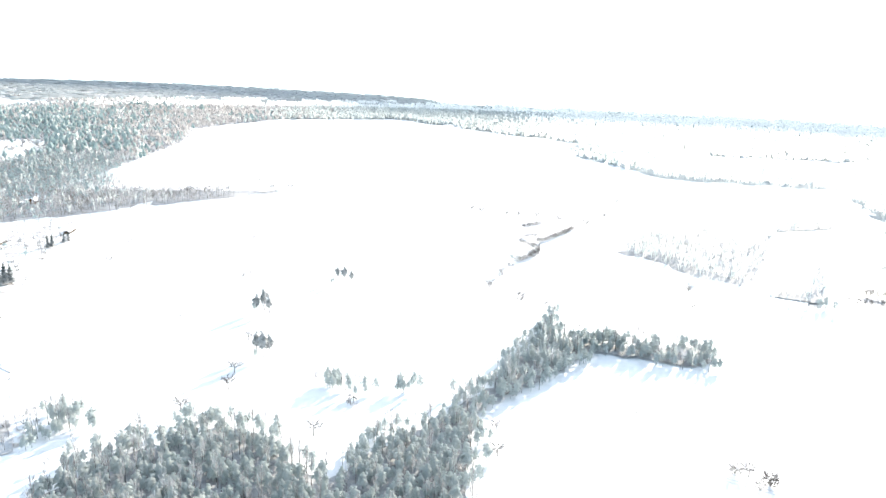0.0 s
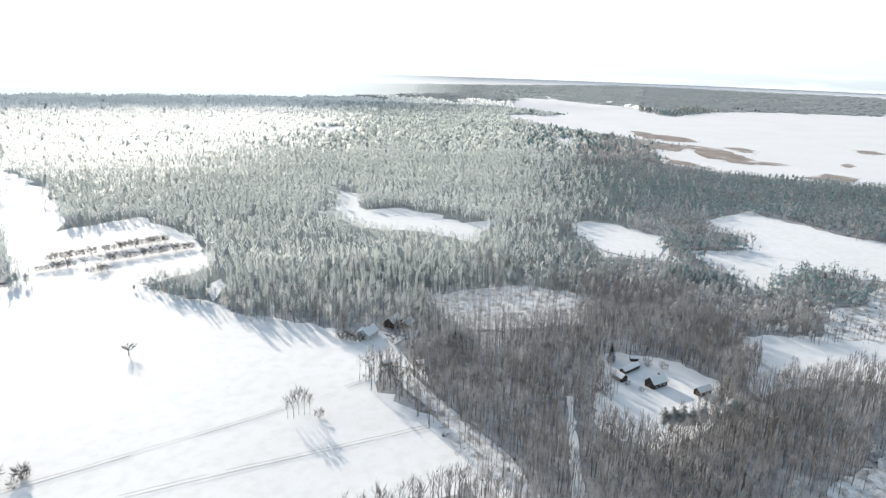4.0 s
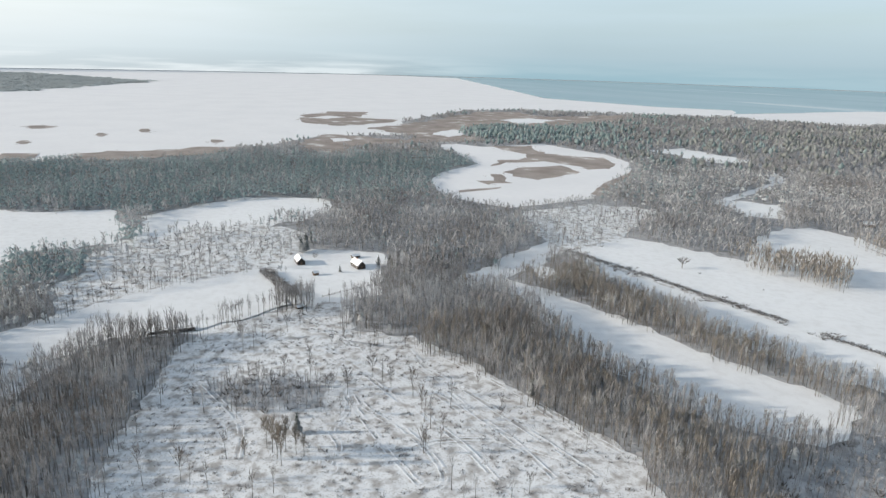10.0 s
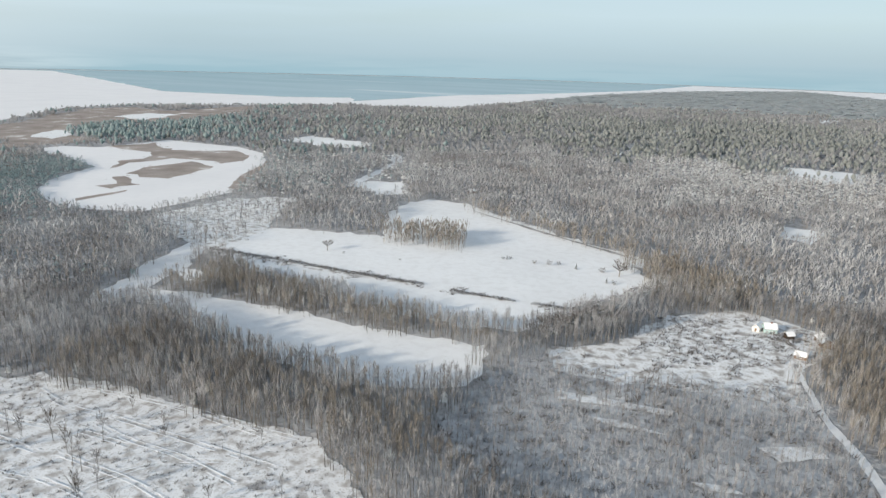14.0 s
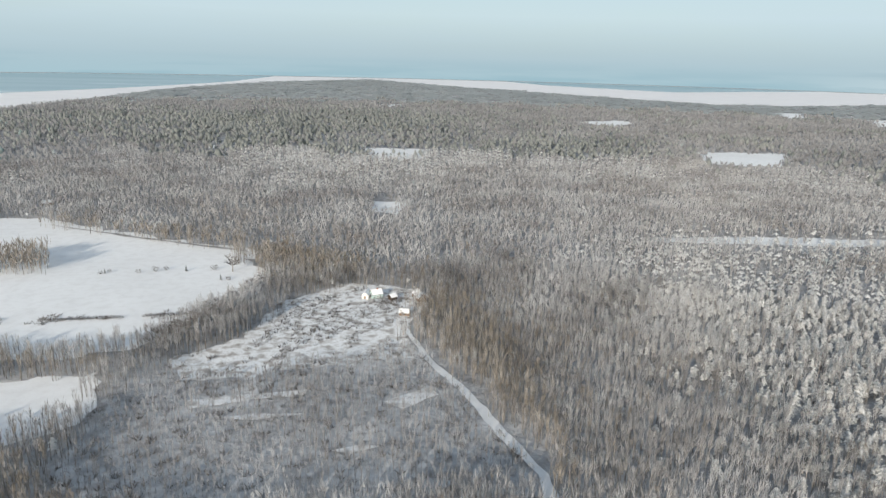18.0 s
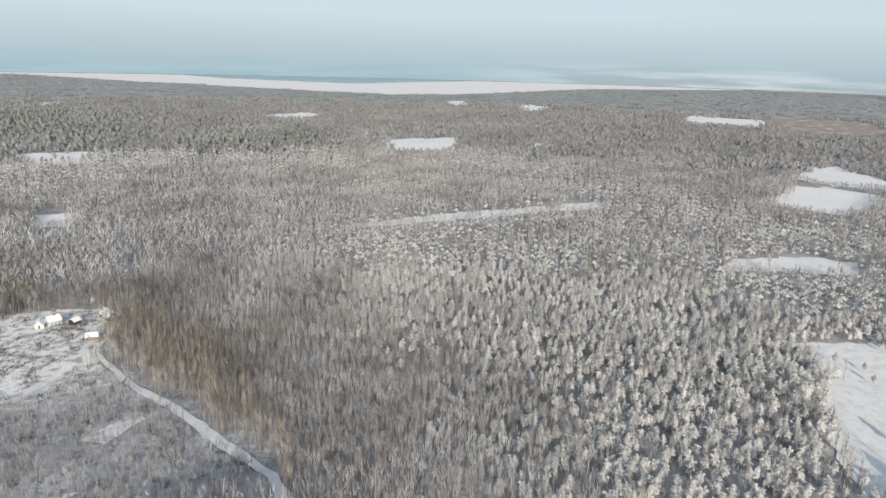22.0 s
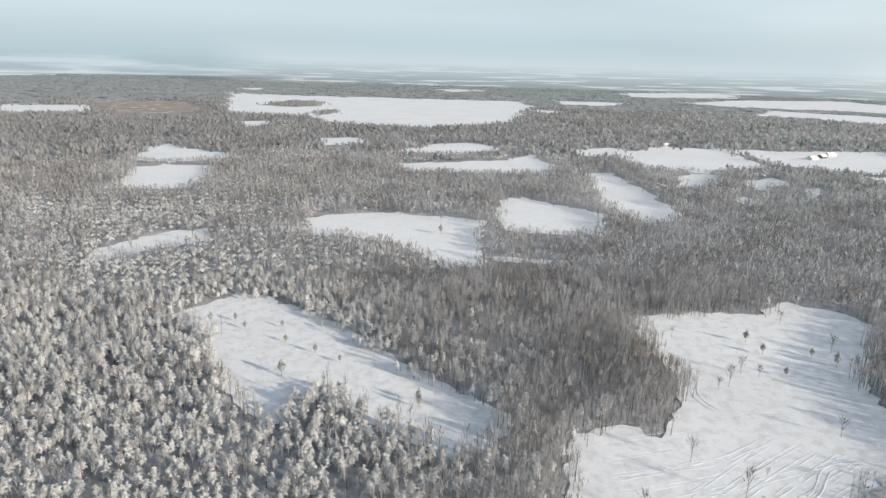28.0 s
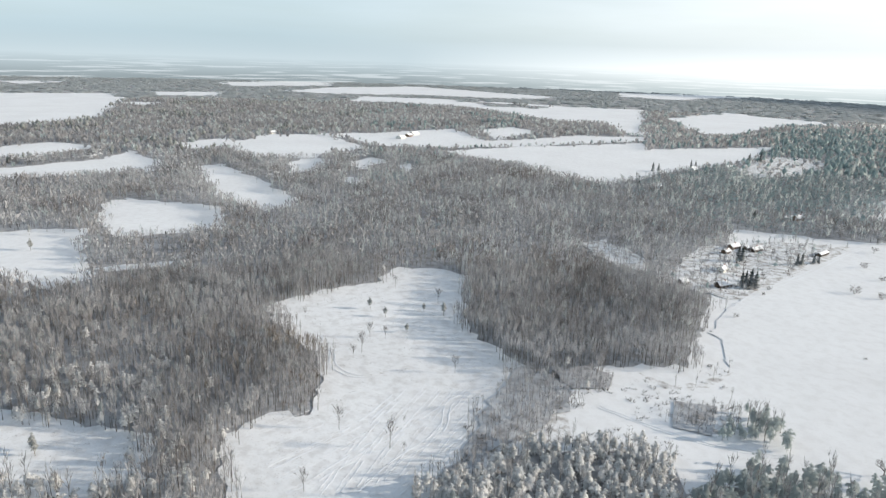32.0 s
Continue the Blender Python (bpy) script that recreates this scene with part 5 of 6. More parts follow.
# ---- wheel tracks pressed into the snow ----
def track(name, label, gauge, width, *pts):
    """Two ridges of pushed snow along a smooth line."""
    p = np.array(pts, float).reshape(-1, 2)
    fine = []
    for i in range(len(p) - 1):
        a, b, c, d = p[max(i - 1, 0)], p[i], p[i + 1], p[min(i + 2, len(p) - 1)]
        for f in np.linspace(0, 1, 7)[: 7 if i == len(p) - 2 else 6]:
            fine.append(0.5 * (2 * b + (c - a) * f + (2 * a - 5 * b + 4 * c - d) * f * f + (3 * b - a - 3 * c + d) * f ** 3))
    fine = np.array(fine)
    way = np.gradient(fine, axis=0)
    way /= np.linalg.norm(way, axis=1)[:, None] + 1e-9
    side = np.stack([-way[:, 1], way[:, 0]], 1)
    verts, faces = [], []
    for s in (-gauge / 2, gauge / 2):
        o = len(verts)
        for q, n in zip(fine, side):
            w = 0.46 * width * random.uniform(0.3, 1.5)
            q = q + n * random.uniform(-0.2, 0.2)
            for e, z in ((-w / 2, TRACK_Z), (0, TRACK_Z + 0.06), (w / 2, TRACK_Z)):
                verts.append((*(q + n * (s + e)), z))
        for i in range(len(fine) - 1):
            if random.random() < 0.14:  # blown over
                continue
            for j in (0, 1):
                v = o + 3 * i + j
                faces.append((v, v + 1, v + 4, v + 3))
    return tagged(part(name, (verts, [], faces), WORN_TRACK if "faint" in label else SNOW_TRACK), label, "track", kind="structure")


TRACK_Z = 0.42
SNOW_TRACK = snow_material("tracked_snow", tint=(0.77, 0.80, 0.84), amount=0.3)
WORN_TRACK = snow_material("worn_track", tint=(0.46, 0.47, 0.50), dirt=(0.34, 0.33, 0.32), amount=0.9)
CUT_TRACK = "white double wheel track through the felled clearing"
track("track", CUT_TRACK, 2.2, 1.0, 298.5, -139.8, 269.8, -142.0, 252.1, -142.4, 233.2, -141.4, 212.6, -143.3, 198.8, -146.5, 175.9, -146.9)
track("track", CUT_TRACK, 2.2, 1.0, 263.6, -130.2, 239.4, -132.2, 218.4, -131.8, 199.2, -131.3)
track("track", CUT_TRACK, 2.2, 1.0, 238.2, -161.5, 216.2, -157.0, 196.1, -158.4, 176.0, -158.2, 146.1, -157.9, 122.6, -157.6)
track("track", CUT_TRACK, 2.0, 0.9, 214.2, -120.6, 203.6, -118.0, 190.2, -119.2)
track("track", CUT_TRACK, 2.0, 0.9, 204.9, -114.3, 187.0, -111.5, 170.1, -108.8, 151.8, -107.3)
track("track", CUT_TRACK, 2.0, 0.9, 186.7, -121.4, 168.6, -121.0, 154.8, -118.3, 147.4, -113.9, 146.4, -109.5)
track("track", CUT_TRACK, 2.0, 0.9, 222.2, -119.2, 207.3, -113.1, 199.8, -104.8, 193.6, -98.7, 183.8, -96.7, 171.8, -87.8)
track("track", CUT_TRACK, 2.0, 0.9, 193.6, -133.6, 178.1, -133.1, 159.2, -132.6, 138.5, -128.8)
track("track", CUT_TRACK, 2.0, 0.9, 195.7, -152.4, 175.9, -149.6, 154.5, -149.3, 129.2, -145.2)
track("track", CUT_TRACK, 2.0, 0.9, 206.5, -173.1, 179.5, -173.6, 153.8, -172.4, 133.8, -171.5)
track("track", CUT_TRACK, 2.0, 0.9, 197.1, -65.4, 211.1, -72.4, 222.9, -74.8, 239.1, -74.3, 257.0, -73.6)
track("track", CUT_TRACK, 2.0, 0.9, 170.1, -104.9, 168.1, -126.4, 156.1, -145.0, 134.9, -155.5)
track("track", CUT_TRACK, 2.0, 0.9, 240.4, -167.4, 203.8, -172.5, 168.7, -175.1, 138.0, -174.9, 125.5, -175.2)
FIELD_TRACK = "faint wheel track across the snowy field"
track("track", FIELD_TRACK, 1.8, 0.5, 28.7, 230.9, 87.5, 200.1, 153.1, 166.1, 180.2, 152.8, 219.2, 136.2)
track("track", FIELD_TRACK, 1.8, 0.5, 81.3, 186.4, 111.9, 163.7, 141.8, 141.5, 170.2, 118.9, 198.2, 97.4)
MEADOW_TRACK = "tractor track curving through the snowy clearing"
track("track", MEADOW_TRACK, 2.4, 1.1, -168.6, 72.6, -179.0, 89.4, -189.2, 112.6, -206.7, 127.8, -209.5, 151.4)
track("track", MEADOW_TRACK, 2.4, 1.1, -182.0, 62.8, -190.4, 82.0, -198.3, 103.5, -213.7, 137.4)
track("track", MEADOW_TRACK, 2.4, 1.1, -163.0, 81.6, -172.3, 98.7, -182.9, 120.8, -192.0, 134.2)
track("track", MEADOW_TRACK, 2.4, 1.1, -194.6, 51.9, -200.7, 69.6, -207.7, 89.5, -221.8, 110.4)
track("track", MEADOW_TRACK, 2.4, 1.1, -274.0, 104.1, -257.0, 98.0, -242.7, 104.6, -243.0, 126.3)
track("track", "trodden snow path from the village to the field", 1.6, 0.8, -176.6, 177.4, -154.5, 185.1, -136.6, 194.5, -117.6, 212.0)
track("track", "ploughed lane along the edge of the field", 3.0, 1.2, -227.7, 325.6, -240.1, 362.7, -249.6, 422.3, -270.1, 509.7, -276.5, 567.8)
ROW_TRACK = "snow-filled forestry rows across the replanted clearing"
track("track", ROW_TRACK, 1.7, 0.6, -174.0, 60.4, -189.2, 76.1, -207.0, 95.7, -223.6, 117.1)
track("track", ROW_TRACK, 1.7, 0.6, -172.8, 66.7, -187.9, 82.9, -204.9, 102.7, -220.6, 123.0)
track("track", ROW_TRACK, 1.7, 0.6, -171.6, 73.0, -186.6, 89.8, -202.8, 109.6, -217.7, 128.8)
track("track", ROW_TRACK, 1.7, 0.6, -170.4, 79.3, -185.3, 96.6, -200.8, 116.5, -214.9, 134.6)
track("track", ROW_TRACK, 1.7, 0.6, -169.1, 85.6, -184.0, 103.5, -198.7, 123.3, -212.0, 140.3)
track("track", ROW_TRACK, 1.7, 0.6, -167.9, 91.9, -182.7, 110.4, -196.6, 130.2, -209.2, 146.0)
track("track", ROW_TRACK, 1.7, 0.6, -166.7, 98.2, -181.4, 117.3, -194.6, 137.0, -206.4, 151.6)
track("track", ROW_TRACK, 1.7, 0.6, -165.4, 104.6, -180.1, 124.2, -192.5, 143.8, -204.8, 150.6)
track("track", ROW_TRACK, 1.7, 0.6, -164.2, 111.0, -178.7, 131.1, -190.4, 150.6, -203.3, 149.6)
track("track", ROW_TRACK, 1.7, 0.6, -216.4, 49.8, -222.1, 68.6, -229.6, 91.8)
track("track", ROW_TRACK, 1.7, 0.6, -206.2, 50.4, -211.3, 68.5, -218.9, 90.7)
track("track", ROW_TRACK, 1.7, 0.6, -196.7, 51.0, -201.3, 68.5, -209.0, 89.6)
track("track", ROW_TRACK, 1.7, 0.6, -188.0, 51.6, -192.1, 68.4, -199.8, 88.6)
track("track", ROW_TRACK, 1.7, 0.6, -179.8, 52.1, -183.5, 68.4, -191.2, 87.7)


# ---- houses and sheds ----
def plank_material(name, a, b_):
    m, t, b = material(name, 0.85, 0.1)
    t.links.new(mixed(t, noise_fac(t, 1.2, 0.3, 0.7, 6.0, (1, 1, 0.08, 0)), a, b_), b.inputs["Base Color"])
    bumped(t, b, noise_fac(t, 3.0, 0.2, 0.8, 4.0, (1, 1, 0.05, 0)), 0.5, 0.05)
    return m


DARK_WOOD = plank_material("dark_timber", (0.035, 0.03, 0.028), (0.09, 0.075, 0.065))
BROWN_WOOD = plank_material("brown_timber", (0.10, 0.065, 0.045), (0.2, 0.14, 0.1))
TEAL_WALL = plank_material("pale_green_boards", (0.32, 0.45, 0.46), (0.45, 0.56, 0.56))
WHITE_WALL = plank_material("pale_plaster", (0.55, 0.55, 0.53), (0.7, 0.69, 0.66))
BRICK, BRICK_T, brick_b = material("chimney_brick", 0.9, 0.1)
BRICK_T.links.new(mixed(BRICK_T, noise_fac(BRICK_T, 4.0), (0.25, 0.11, 0.08), (0.36, 0.19, 0.14)), brick_b.inputs["Base Color"])
PANE, _, pane_b = material("window_glass", 0.1, 0.5)
pane_b.inputs["Base Color"].default_value = (0.03, 0.04, 0.05, 1)
TRIM, TRIM_T, trim_b = material("painted_trim", 0.6, 0.3)
TRIM_T.links.new(mixed(TRIM_T, noise_fac(TRIM_T, 3.0), (0.6, 0.6, 0.58), (0.75, 0.75, 0.73)), trim_b.inputs["Base Color"])


def box(bm, x0, x1, y0, y1, z0, z1):
    bmesh.ops.create_cube(bm, size=1.0, matrix=Matrix.LocRotScale(((x0 + x1) / 2, (y0 + y1) / 2, (z0 + z1) / 2), None, (x1 - x0, y1 - y0, z1 - z0)))


def house(name, label, x1, y1, x2, y2, width, eaves, ridge, walls, chimney=True, windows=3, door=True):
    """A gabled building whose long axis runs from (x1, y1) to (x2, y2)."""
    width, eaves, ridge = width * 0.74, eaves * 0.82, ridge * 0.76
    ln, turn = math.hypot(x2 - x1, y2 - y1), math.degrees(math.atan2(y2 - y1, x2 - x1))
    ob = new(name)
    ob.matrix_world = pose((x1 + x2) / 2, (y1 + y2) / 2, 0.04, 0, 0, turn)
    tagged(ob, label, name.replace("_", " ").split()[-1])
    a, b = ln / 2, width / 2
    pts = [(-b, -0.3), (b, -0.3), (b, eaves), (0, ridge), (-b, eaves)]
    verts = [(x, y, z) for x in (-a, a) for y, z in pts]
    faces = [(4, 3, 2, 1, 0), (5, 6, 7, 8, 9)] + [(i, (i + 1) % 5, 5 + (i + 1) % 5, 5 + i) for i in range(5)]
    part("wall", (verts, [], faces), walls, ob)
    over, thick = 0.35, 0.14
    rise = (ridge - eaves) / b
    for s in (-1, 1):
        yo, zo = s * (b + over), eaves - over * rise + 0.05
        for nm, z_up, mt, grow_by, lb in (("roof", 0.02, DARK_WOOD, 0.0, ""), ("roof_snow", thick + 0.03, SNOW_CAP, 0.06, "thick snow lying on the roof")):
            t = thick if nm == "roof" else 0.24
            e = a + over - grow_by
            v = [(x, y, z + z_up + k) for k in (0, t) for x in (-e, e) for y, z in ((0, ridge + 0.05), (yo, zo))]
            part(nm, (v, [], [(0, 1, 3, 2), (4, 6, 7, 5), (0, 4, 5, 1), (2, 3, 7, 6), (1, 5, 7, 3), (0, 2, 6, 4)]), mt, ob, lb)
    if chimney:
        bm = bmesh.new()
        box(bm, a * 0.15, a * 0.15 + 0.7, -0.35, 0.35, ridge - 0.8, ridge + 0.8)
        box(bm, a * 0.15 - 0.08, a * 0.15 + 0.78, -0.43, 0.43, ridge + 0.65, ridge + 0.8)
        part("chimney", bm, BRICK, ob, "brick chimney")
    for s in (-1, 1):
        for i in range(windows):
            x = -a + (i + 0.7) * 2 * a / (windows + 0.4)
            bm = bmesh.new()
            for x0, x1_, z0, z1 in ((-0.5, 0.5, 0.7, 0.8), (-0.5, 0.5, 1.5, 1.6), (-0.5, -0.4, 0.8, 1.5), (0.4, 0.5, 0.8, 1.5), (-0.04, 0.04, 0.8, 1.5)):
                box(bm, x + x0, x + x1_, s * b - 0.06, s * b + 0.06, z0, z1)
            wn = part("window", bm, TRIM, ob, "small window with a pale frame")
            bm = bmesh.new()
            box(bm, x - 0.4, x + 0.4, s * b - 0.02, s * b + 0.02, 0.8, 1.5)
            part("pane", bm, PANE, wn)
    if door:
        bm = bmesh.new()
        box(bm, -a - 0.05, -a + 0.05, -0.45, 0.45, 0.0, min(1.95, eaves + 0.3))
        for z in (0.4, 1.2):
            box(bm, -a - 0.08, -a - 0.04, -0.45, 0.45, z, z + 0.12)
        part("door", bm, BROWN_WOOD, ob, "plank door")
    return ob


# homestead in the wood
house("farm_house", "dark timber farmhouse with a snow-covered gable roof", 270.1, 31.3, 277.2, 27.0, 6.5, 2.8, 6.0, DARK_WOOD)
house("shed", "long low timber shed under snow beside the farmhouse", 277.5, 44.0, 282.3, 41.8, 3.5, 2.0, 3.2, DARK_WOOD, False, 0)
house("shed", "long low timber shed under snow beside the farmhouse", 282.3, 41.8, 287.9, 39.5, 3.5, 2.0, 3.2, DARK_WOOD, False, 0)
house("barn", "small snow-roofed timber barn in the homestead yard", 273.4, 46.2, 270.2, 41.6, 4.5, 2.3, 4.2, DARK_WOOD, False, 1)
house("shed", "timber shed with a snowy roof at the wood's edge", 272.8, 12.8, 278.6, 8.8, 4.2, 2.3, 4.2, DARK_WOOD, False, 1)
house("shed", "tiny dark shed behind the farm buildings", 293.2, 43.6, 294.7, 40.6, 3.0, 1.9, 2.8, DARK_WOOD, False, 0)
# homestead beyond the clearing
house("barn", "dark gabled barn with a white snow roof", 383.0, -176.9, 393.0, -179.2, 6.5, 2.8, 6.0, DARK_WOOD, False, 1)
house("farm_house", "timber farmhouse with a snowy roof and a chimney", 355.4, -205.0, 366.1, -205.7, 7.0, 3.0, 6.5, DARK_WOOD)
house("shed", "small grey shed standing alone in the yard", 360.4, -174.0, 360.1, -177.1, 3.5, 2.0, 3.2, BROWN_WOOD, False, 0)
house("shed", "low shed half buried in snow by the lane", 313.5, -141.2, 313.9, -145.1, 2.6, 1.2, 2.0, DARK_WOOD, False, 0)
house("shed", "low dark shed behind the farmhouse", 380.0, -211.7, 379.5, -216.9, 3.5, 1.8, 2.8, DARK_WOOD, False, 0)
# homestead at the corner of the great field
house("farm_house", "farmhouse with a snow-white roof behind a hedge", 252.6, 160.5, 261.9, 160.6, 8.0, 3.0, 6.5, WHITE_WALL)
house("barn", "dark gabled barn at the edge of the wood", 271.7, 157.6, 280.8, 157.6, 7.5, 3.0, 6.5, DARK_WOOD, False, 1)
house("barn", "snow-roofed outbuilding near the barn", 274.1, 150.4, 281.8, 150.6, 6.0, 2.6, 5.0, BROWN_WOOD, False, 1)
house("shed", "brown shed with a flat snowy roof among trees", 240.3, 124.9, 242.9, 122.3, 4.0, 2.2, 3.0, BROWN_WOOD, False, 1)
house("shed", "grey shed at the edge of the field", 233.2, 138.1, 236.7, 136.1, 3.6, 2.0, 3.0, BROWN_WOOD, False, 0)
# farmyard by the forest road
house("farm_house", "pale green farmhouse with a white roof", -26.9, -361.3, -32.6, -362.9, 7.5, 3.2, 6.0, TEAL_WALL)
house("shed", "small white-roofed shed beside the green house", -23.4, -359.3, -25.8, -366.3, 5.0, 2.6, 5.0, WHITE_WALL, False, 1)
house("barn", "low long barn with a white roof by the road", -39.9, -333.8, -45.0, -332.6, 6.0, 2.2, 4.0, BROWN_WOOD, False, 1)
house("barn", "white-roofed barn at the edge of the wood", -52.9, -361.4, -55.2, -351.4, 7.5, 3.0, 6.0, BROWN_WOOD, False, 1)
house("shed", "dark shed between the farm buildings", -36.9, -356.4, -40.2, -358.4, 5.0, 2.4, 4.2, DARK_WOOD, False, 0)
house("hunting_hut", "lone hut with a white roof in the forest", 236.7, -627.0, 230.0, -632.6, 7.0, 3.0, 5.5, BROWN_WOOD, False, 1)
# village beside the field
VILLAGE = "village house with a snowy gable roof among trees"
house("village_house", VILLAGE, -316.4, 435.5, -317.0, 446.0, 6.5, 2.6, 5.2, BROWN_WOOD)
house("village_house", VILLAGE, -304.2, 443.9, -304.6, 454.4, 6.5, 2.6, 5.2, DARK_WOOD)
house("village_house", VILLAGE, -309.8, 420.0, -310.3, 426.3, 5.5, 2.4, 4.5, BROWN_WOOD)
house("village_house", VILLAGE, -279.2, 378.0, -282.9, 388.3, 6.0, 2.6, 5.2, WHITE_WALL)
house("village_house", "dark village house with a wide snowy roof", -258.3, 348.6, -257.2, 358.7, 6.5, 2.6, 5.2, DARK_WOOD)
house("village_house", VILLAGE, -272.3, 331.3, -273.0, 337.7, 6.5, 2.6, 5.0, DARK_WOOD, False)
house("village_house", "white-roofed house alone in the forest", -359.0, 579.7, -358.8, 592.0, 8.0, 2.8, 6.0, BROWN_WOOD)
house("shed", "small shed with a snowy roof in the village", -310.4, 445.2, -311.7, 450.1, 4.5, 2.2, 4.0, BROWN_WOOD, False, 0)
house("shed", "small shed with a snowy roof in the village", -274.8, 480.4, -277.0, 493.9, 5.0, 2.2, 3.6, DARK_WOOD, False, 0)
# farms far off
FAR_FARM = "far white-roofed farm building by open fields"
house("farm_building", FAR_FARM, -1039.1, 517.0, -1047.3, 530.5, 13.0, 4.0, 8.0, WHITE_WALL, False)
house("farm_building", FAR_FARM, -1086.8, 565.8, -1096.0, 582.5, 13.0, 4.0, 8.0, WHITE_WALL, False)
house("farm_building", FAR_FARM, -1062.7, 543.9, -1071.1, 555.9, 12.0, 4.0, 8.0, BROWN_WOOD, False)
house("farm_building", FAR_FARM, -1165.3, 332.1, -1166.6, 342.6, 12.0, 4.0, 7.5, WHITE_WALL, False)
house("farm_building", FAR_FARM, -599.7, 723.2, -601.1, 733.4, 12.0, 4.0, 9.0, WHITE_WALL, False)
house("farm_building", FAR_FARM, -590.0, 779.7, -590.2, 793.7, 12.0, 4.0, 9.0, WHITE_WALL, False)
house("farm_building", FAR_FARM, -526.6, 576.8, -528.7, 590.6, 10.0, 3.6, 7.5, BROWN_WOOD, False)


def fence(label, pts, step=3.0, high=1.3):
    ob = new("fence")
    tagged(ob, label, "fence")
    p = np.array(pts, float).reshape(-1, 2)
    ob.location = (*p[0], 0)
    p = p - p[0]
    for a, b in zip(p, p[1:]):
        n = max(1, int(np.linalg.norm(b - a) / step))
        turn = math.atan2(*(b - a)[::-1])
        for i in range(n + 1):
            q = a + (b - a) * i / n
            bm = bmesh.new()
            box(bm, -0.07, 0.07, -0.07, 0.07, -0.3, high)
            bmesh.ops.translate(bm, verts=bm.verts, vec=(*q, 0))
            part("post", bm, DARK_WOOD, ob)
        for z in (0.45, 1.0):
            bm = bmesh.new()
            ln = float(np.linalg.norm(b - a))
            box(bm, 0, ln, -0.12, -0.07, z - 0.06, z + 0.06)
            bmesh.ops.transform(bm, matrix=Matrix.Translation((*a, 0)) @ Matrix.Rotation(turn, 4, "Z"), verts=bm.verts)
            part("rail", bm, DARK_WOOD, ob)


fence("weathered wooden fence along the snowy lane", [322.3, -160.6, 324.1, -176.9, 325.7, -196.6], 4.0, 1.6)


def log_pile(label, x1, y1, x2, y2):
    """Felled trunks stacked crosswise along a line."""
    ob = new("log_pile")
    turn, ln = math.atan2(y2 - y1, x2 - x1), math.hypot(x2 - x1, y2 - y1)
    ob.matrix_world = Matrix.Translation((x1, y1, 0.3)) @ Matrix.Rotation(turn, 4, "Z")
    tagged(ob, label, "log pile")
    bm = bmesh.new()
    bmesh.ops.create_cone(bm, cap_ends=True, segments=7, radius1=0.24, radius2=0.19, depth=4.2, matrix=Matrix.Rotation(math.pi / 2, 4, "X"))
    first_log = part("log", bm, DARK_WOOD, ob)
    n = int(ln / 0.52)
    logs = [first_log]
    for row in range(3):
        for i in range(n - row * 2):
            if row or i:
                lg = new("log", first_log.data)
                lg.parent = ob
                logs.append(lg)
            logs[-1].matrix_basis = pose((i + row) * 0.52 + random.uniform(-0.05, 0.05), random.uniform(-0.4, 0.4), 0.2 + row * 0.42, 0, random.uniform(-2, 2), random.uniform(-4, 4))
    bm = bmesh.new()
    for i in range(14):
        x = ln * (i + 0.5) / 14
        bmesh.ops.create_icosphere(bm, subdivisions=1, radius=1.0, matrix=Matrix.LocRotScale((x, random.uniform(-0.3, 0.3), 1.4), None, (ln / 22, 1.2, 0.2)))
    part("snow_cover", bm, SNOW_CAP, ob, "snow lying on the logs")


log_pile("long stack of dark logs under snow beside the track", 319.4, -68.5, 314.3, -89.4)


# ---- single trees and bushes ----
def split_tree(name, label, category, data, crown_mat, high):
    """A tree as a thing with its trunk and its crown."""
    v, t, s = data
    ob = new(name)
    tagged(ob, label, category)
    for nm, slot, mt in (("crown", 0, crown_mat), ("trunk", 1, BARK)):
        if (s == slot).any():
            tri = t[s == slot]
            used, inv = np.unique(tri, return_inverse=True)
            part(nm, ((v[used] * high).tolist(), [], inv.reshape(-1, 3).tolist()), mt, ob)
    return ob


def bush_data(seed):
    rnd = random.Random(seed)
    sh = Shape()
    for i in range(5):
        a = 2.4 * i
        sh.stem((0.05 * math.cos(a), 0.05 * math.sin(a), -0.03), (0.2 * math.cos(a), 0.2 * math.sin(a), 0.5), 0.02, 0.01, 1)
    for i in range(90):
        a, d, z = rnd.uniform(0, 6.28), 0.42 * math.sqrt(rnd.random()), rnd.uniform(0.1, 0.75)
        way = Vector((math.cos(a) * 0.8, math.sin(a) * 0.8, rnd.uniform(0.3, 1.2))).normalized()
        blade(sh, (d * math.cos(a), d * math.sin(a), z), way, rnd.uniform(0.2, 0.4), 0.05, 0, rnd)
    return sh.arrays()


def oak_data(seed):
    rnd = random.Random(seed)
    sh = Shape()
    sh.stem((0, 0, -0.02), (0.02, 0, 0.42), 0.03, 0.018, 1, 5)
    for i in range(11):
        a, lift = 2.4 * i, rnd.uniform(0.35, 1.2)
        way = Vector((math.cos(a), math.sin(a), lift)).normalized()
        base, ln = Vector((0.02, 0, rnd.uniform(0.26, 0.45))), rnd.uniform(0.3, 0.5)
        blade(sh, base, way, ln, 0.03, 0, rnd)
        for j in range(18):
            f = rnd.uniform(0.3, 1.0)
            w2 = (way + Vector((rnd.uniform(-1, 1), rnd.uniform(-1, 1), rnd.uniform(-0.4, 0.8)))).normalized()
            blade(sh, base + way * ln * f, w2, rnd.uniform(0.1, 0.22), 0.02, 0, rnd)
    return sh.arrays()


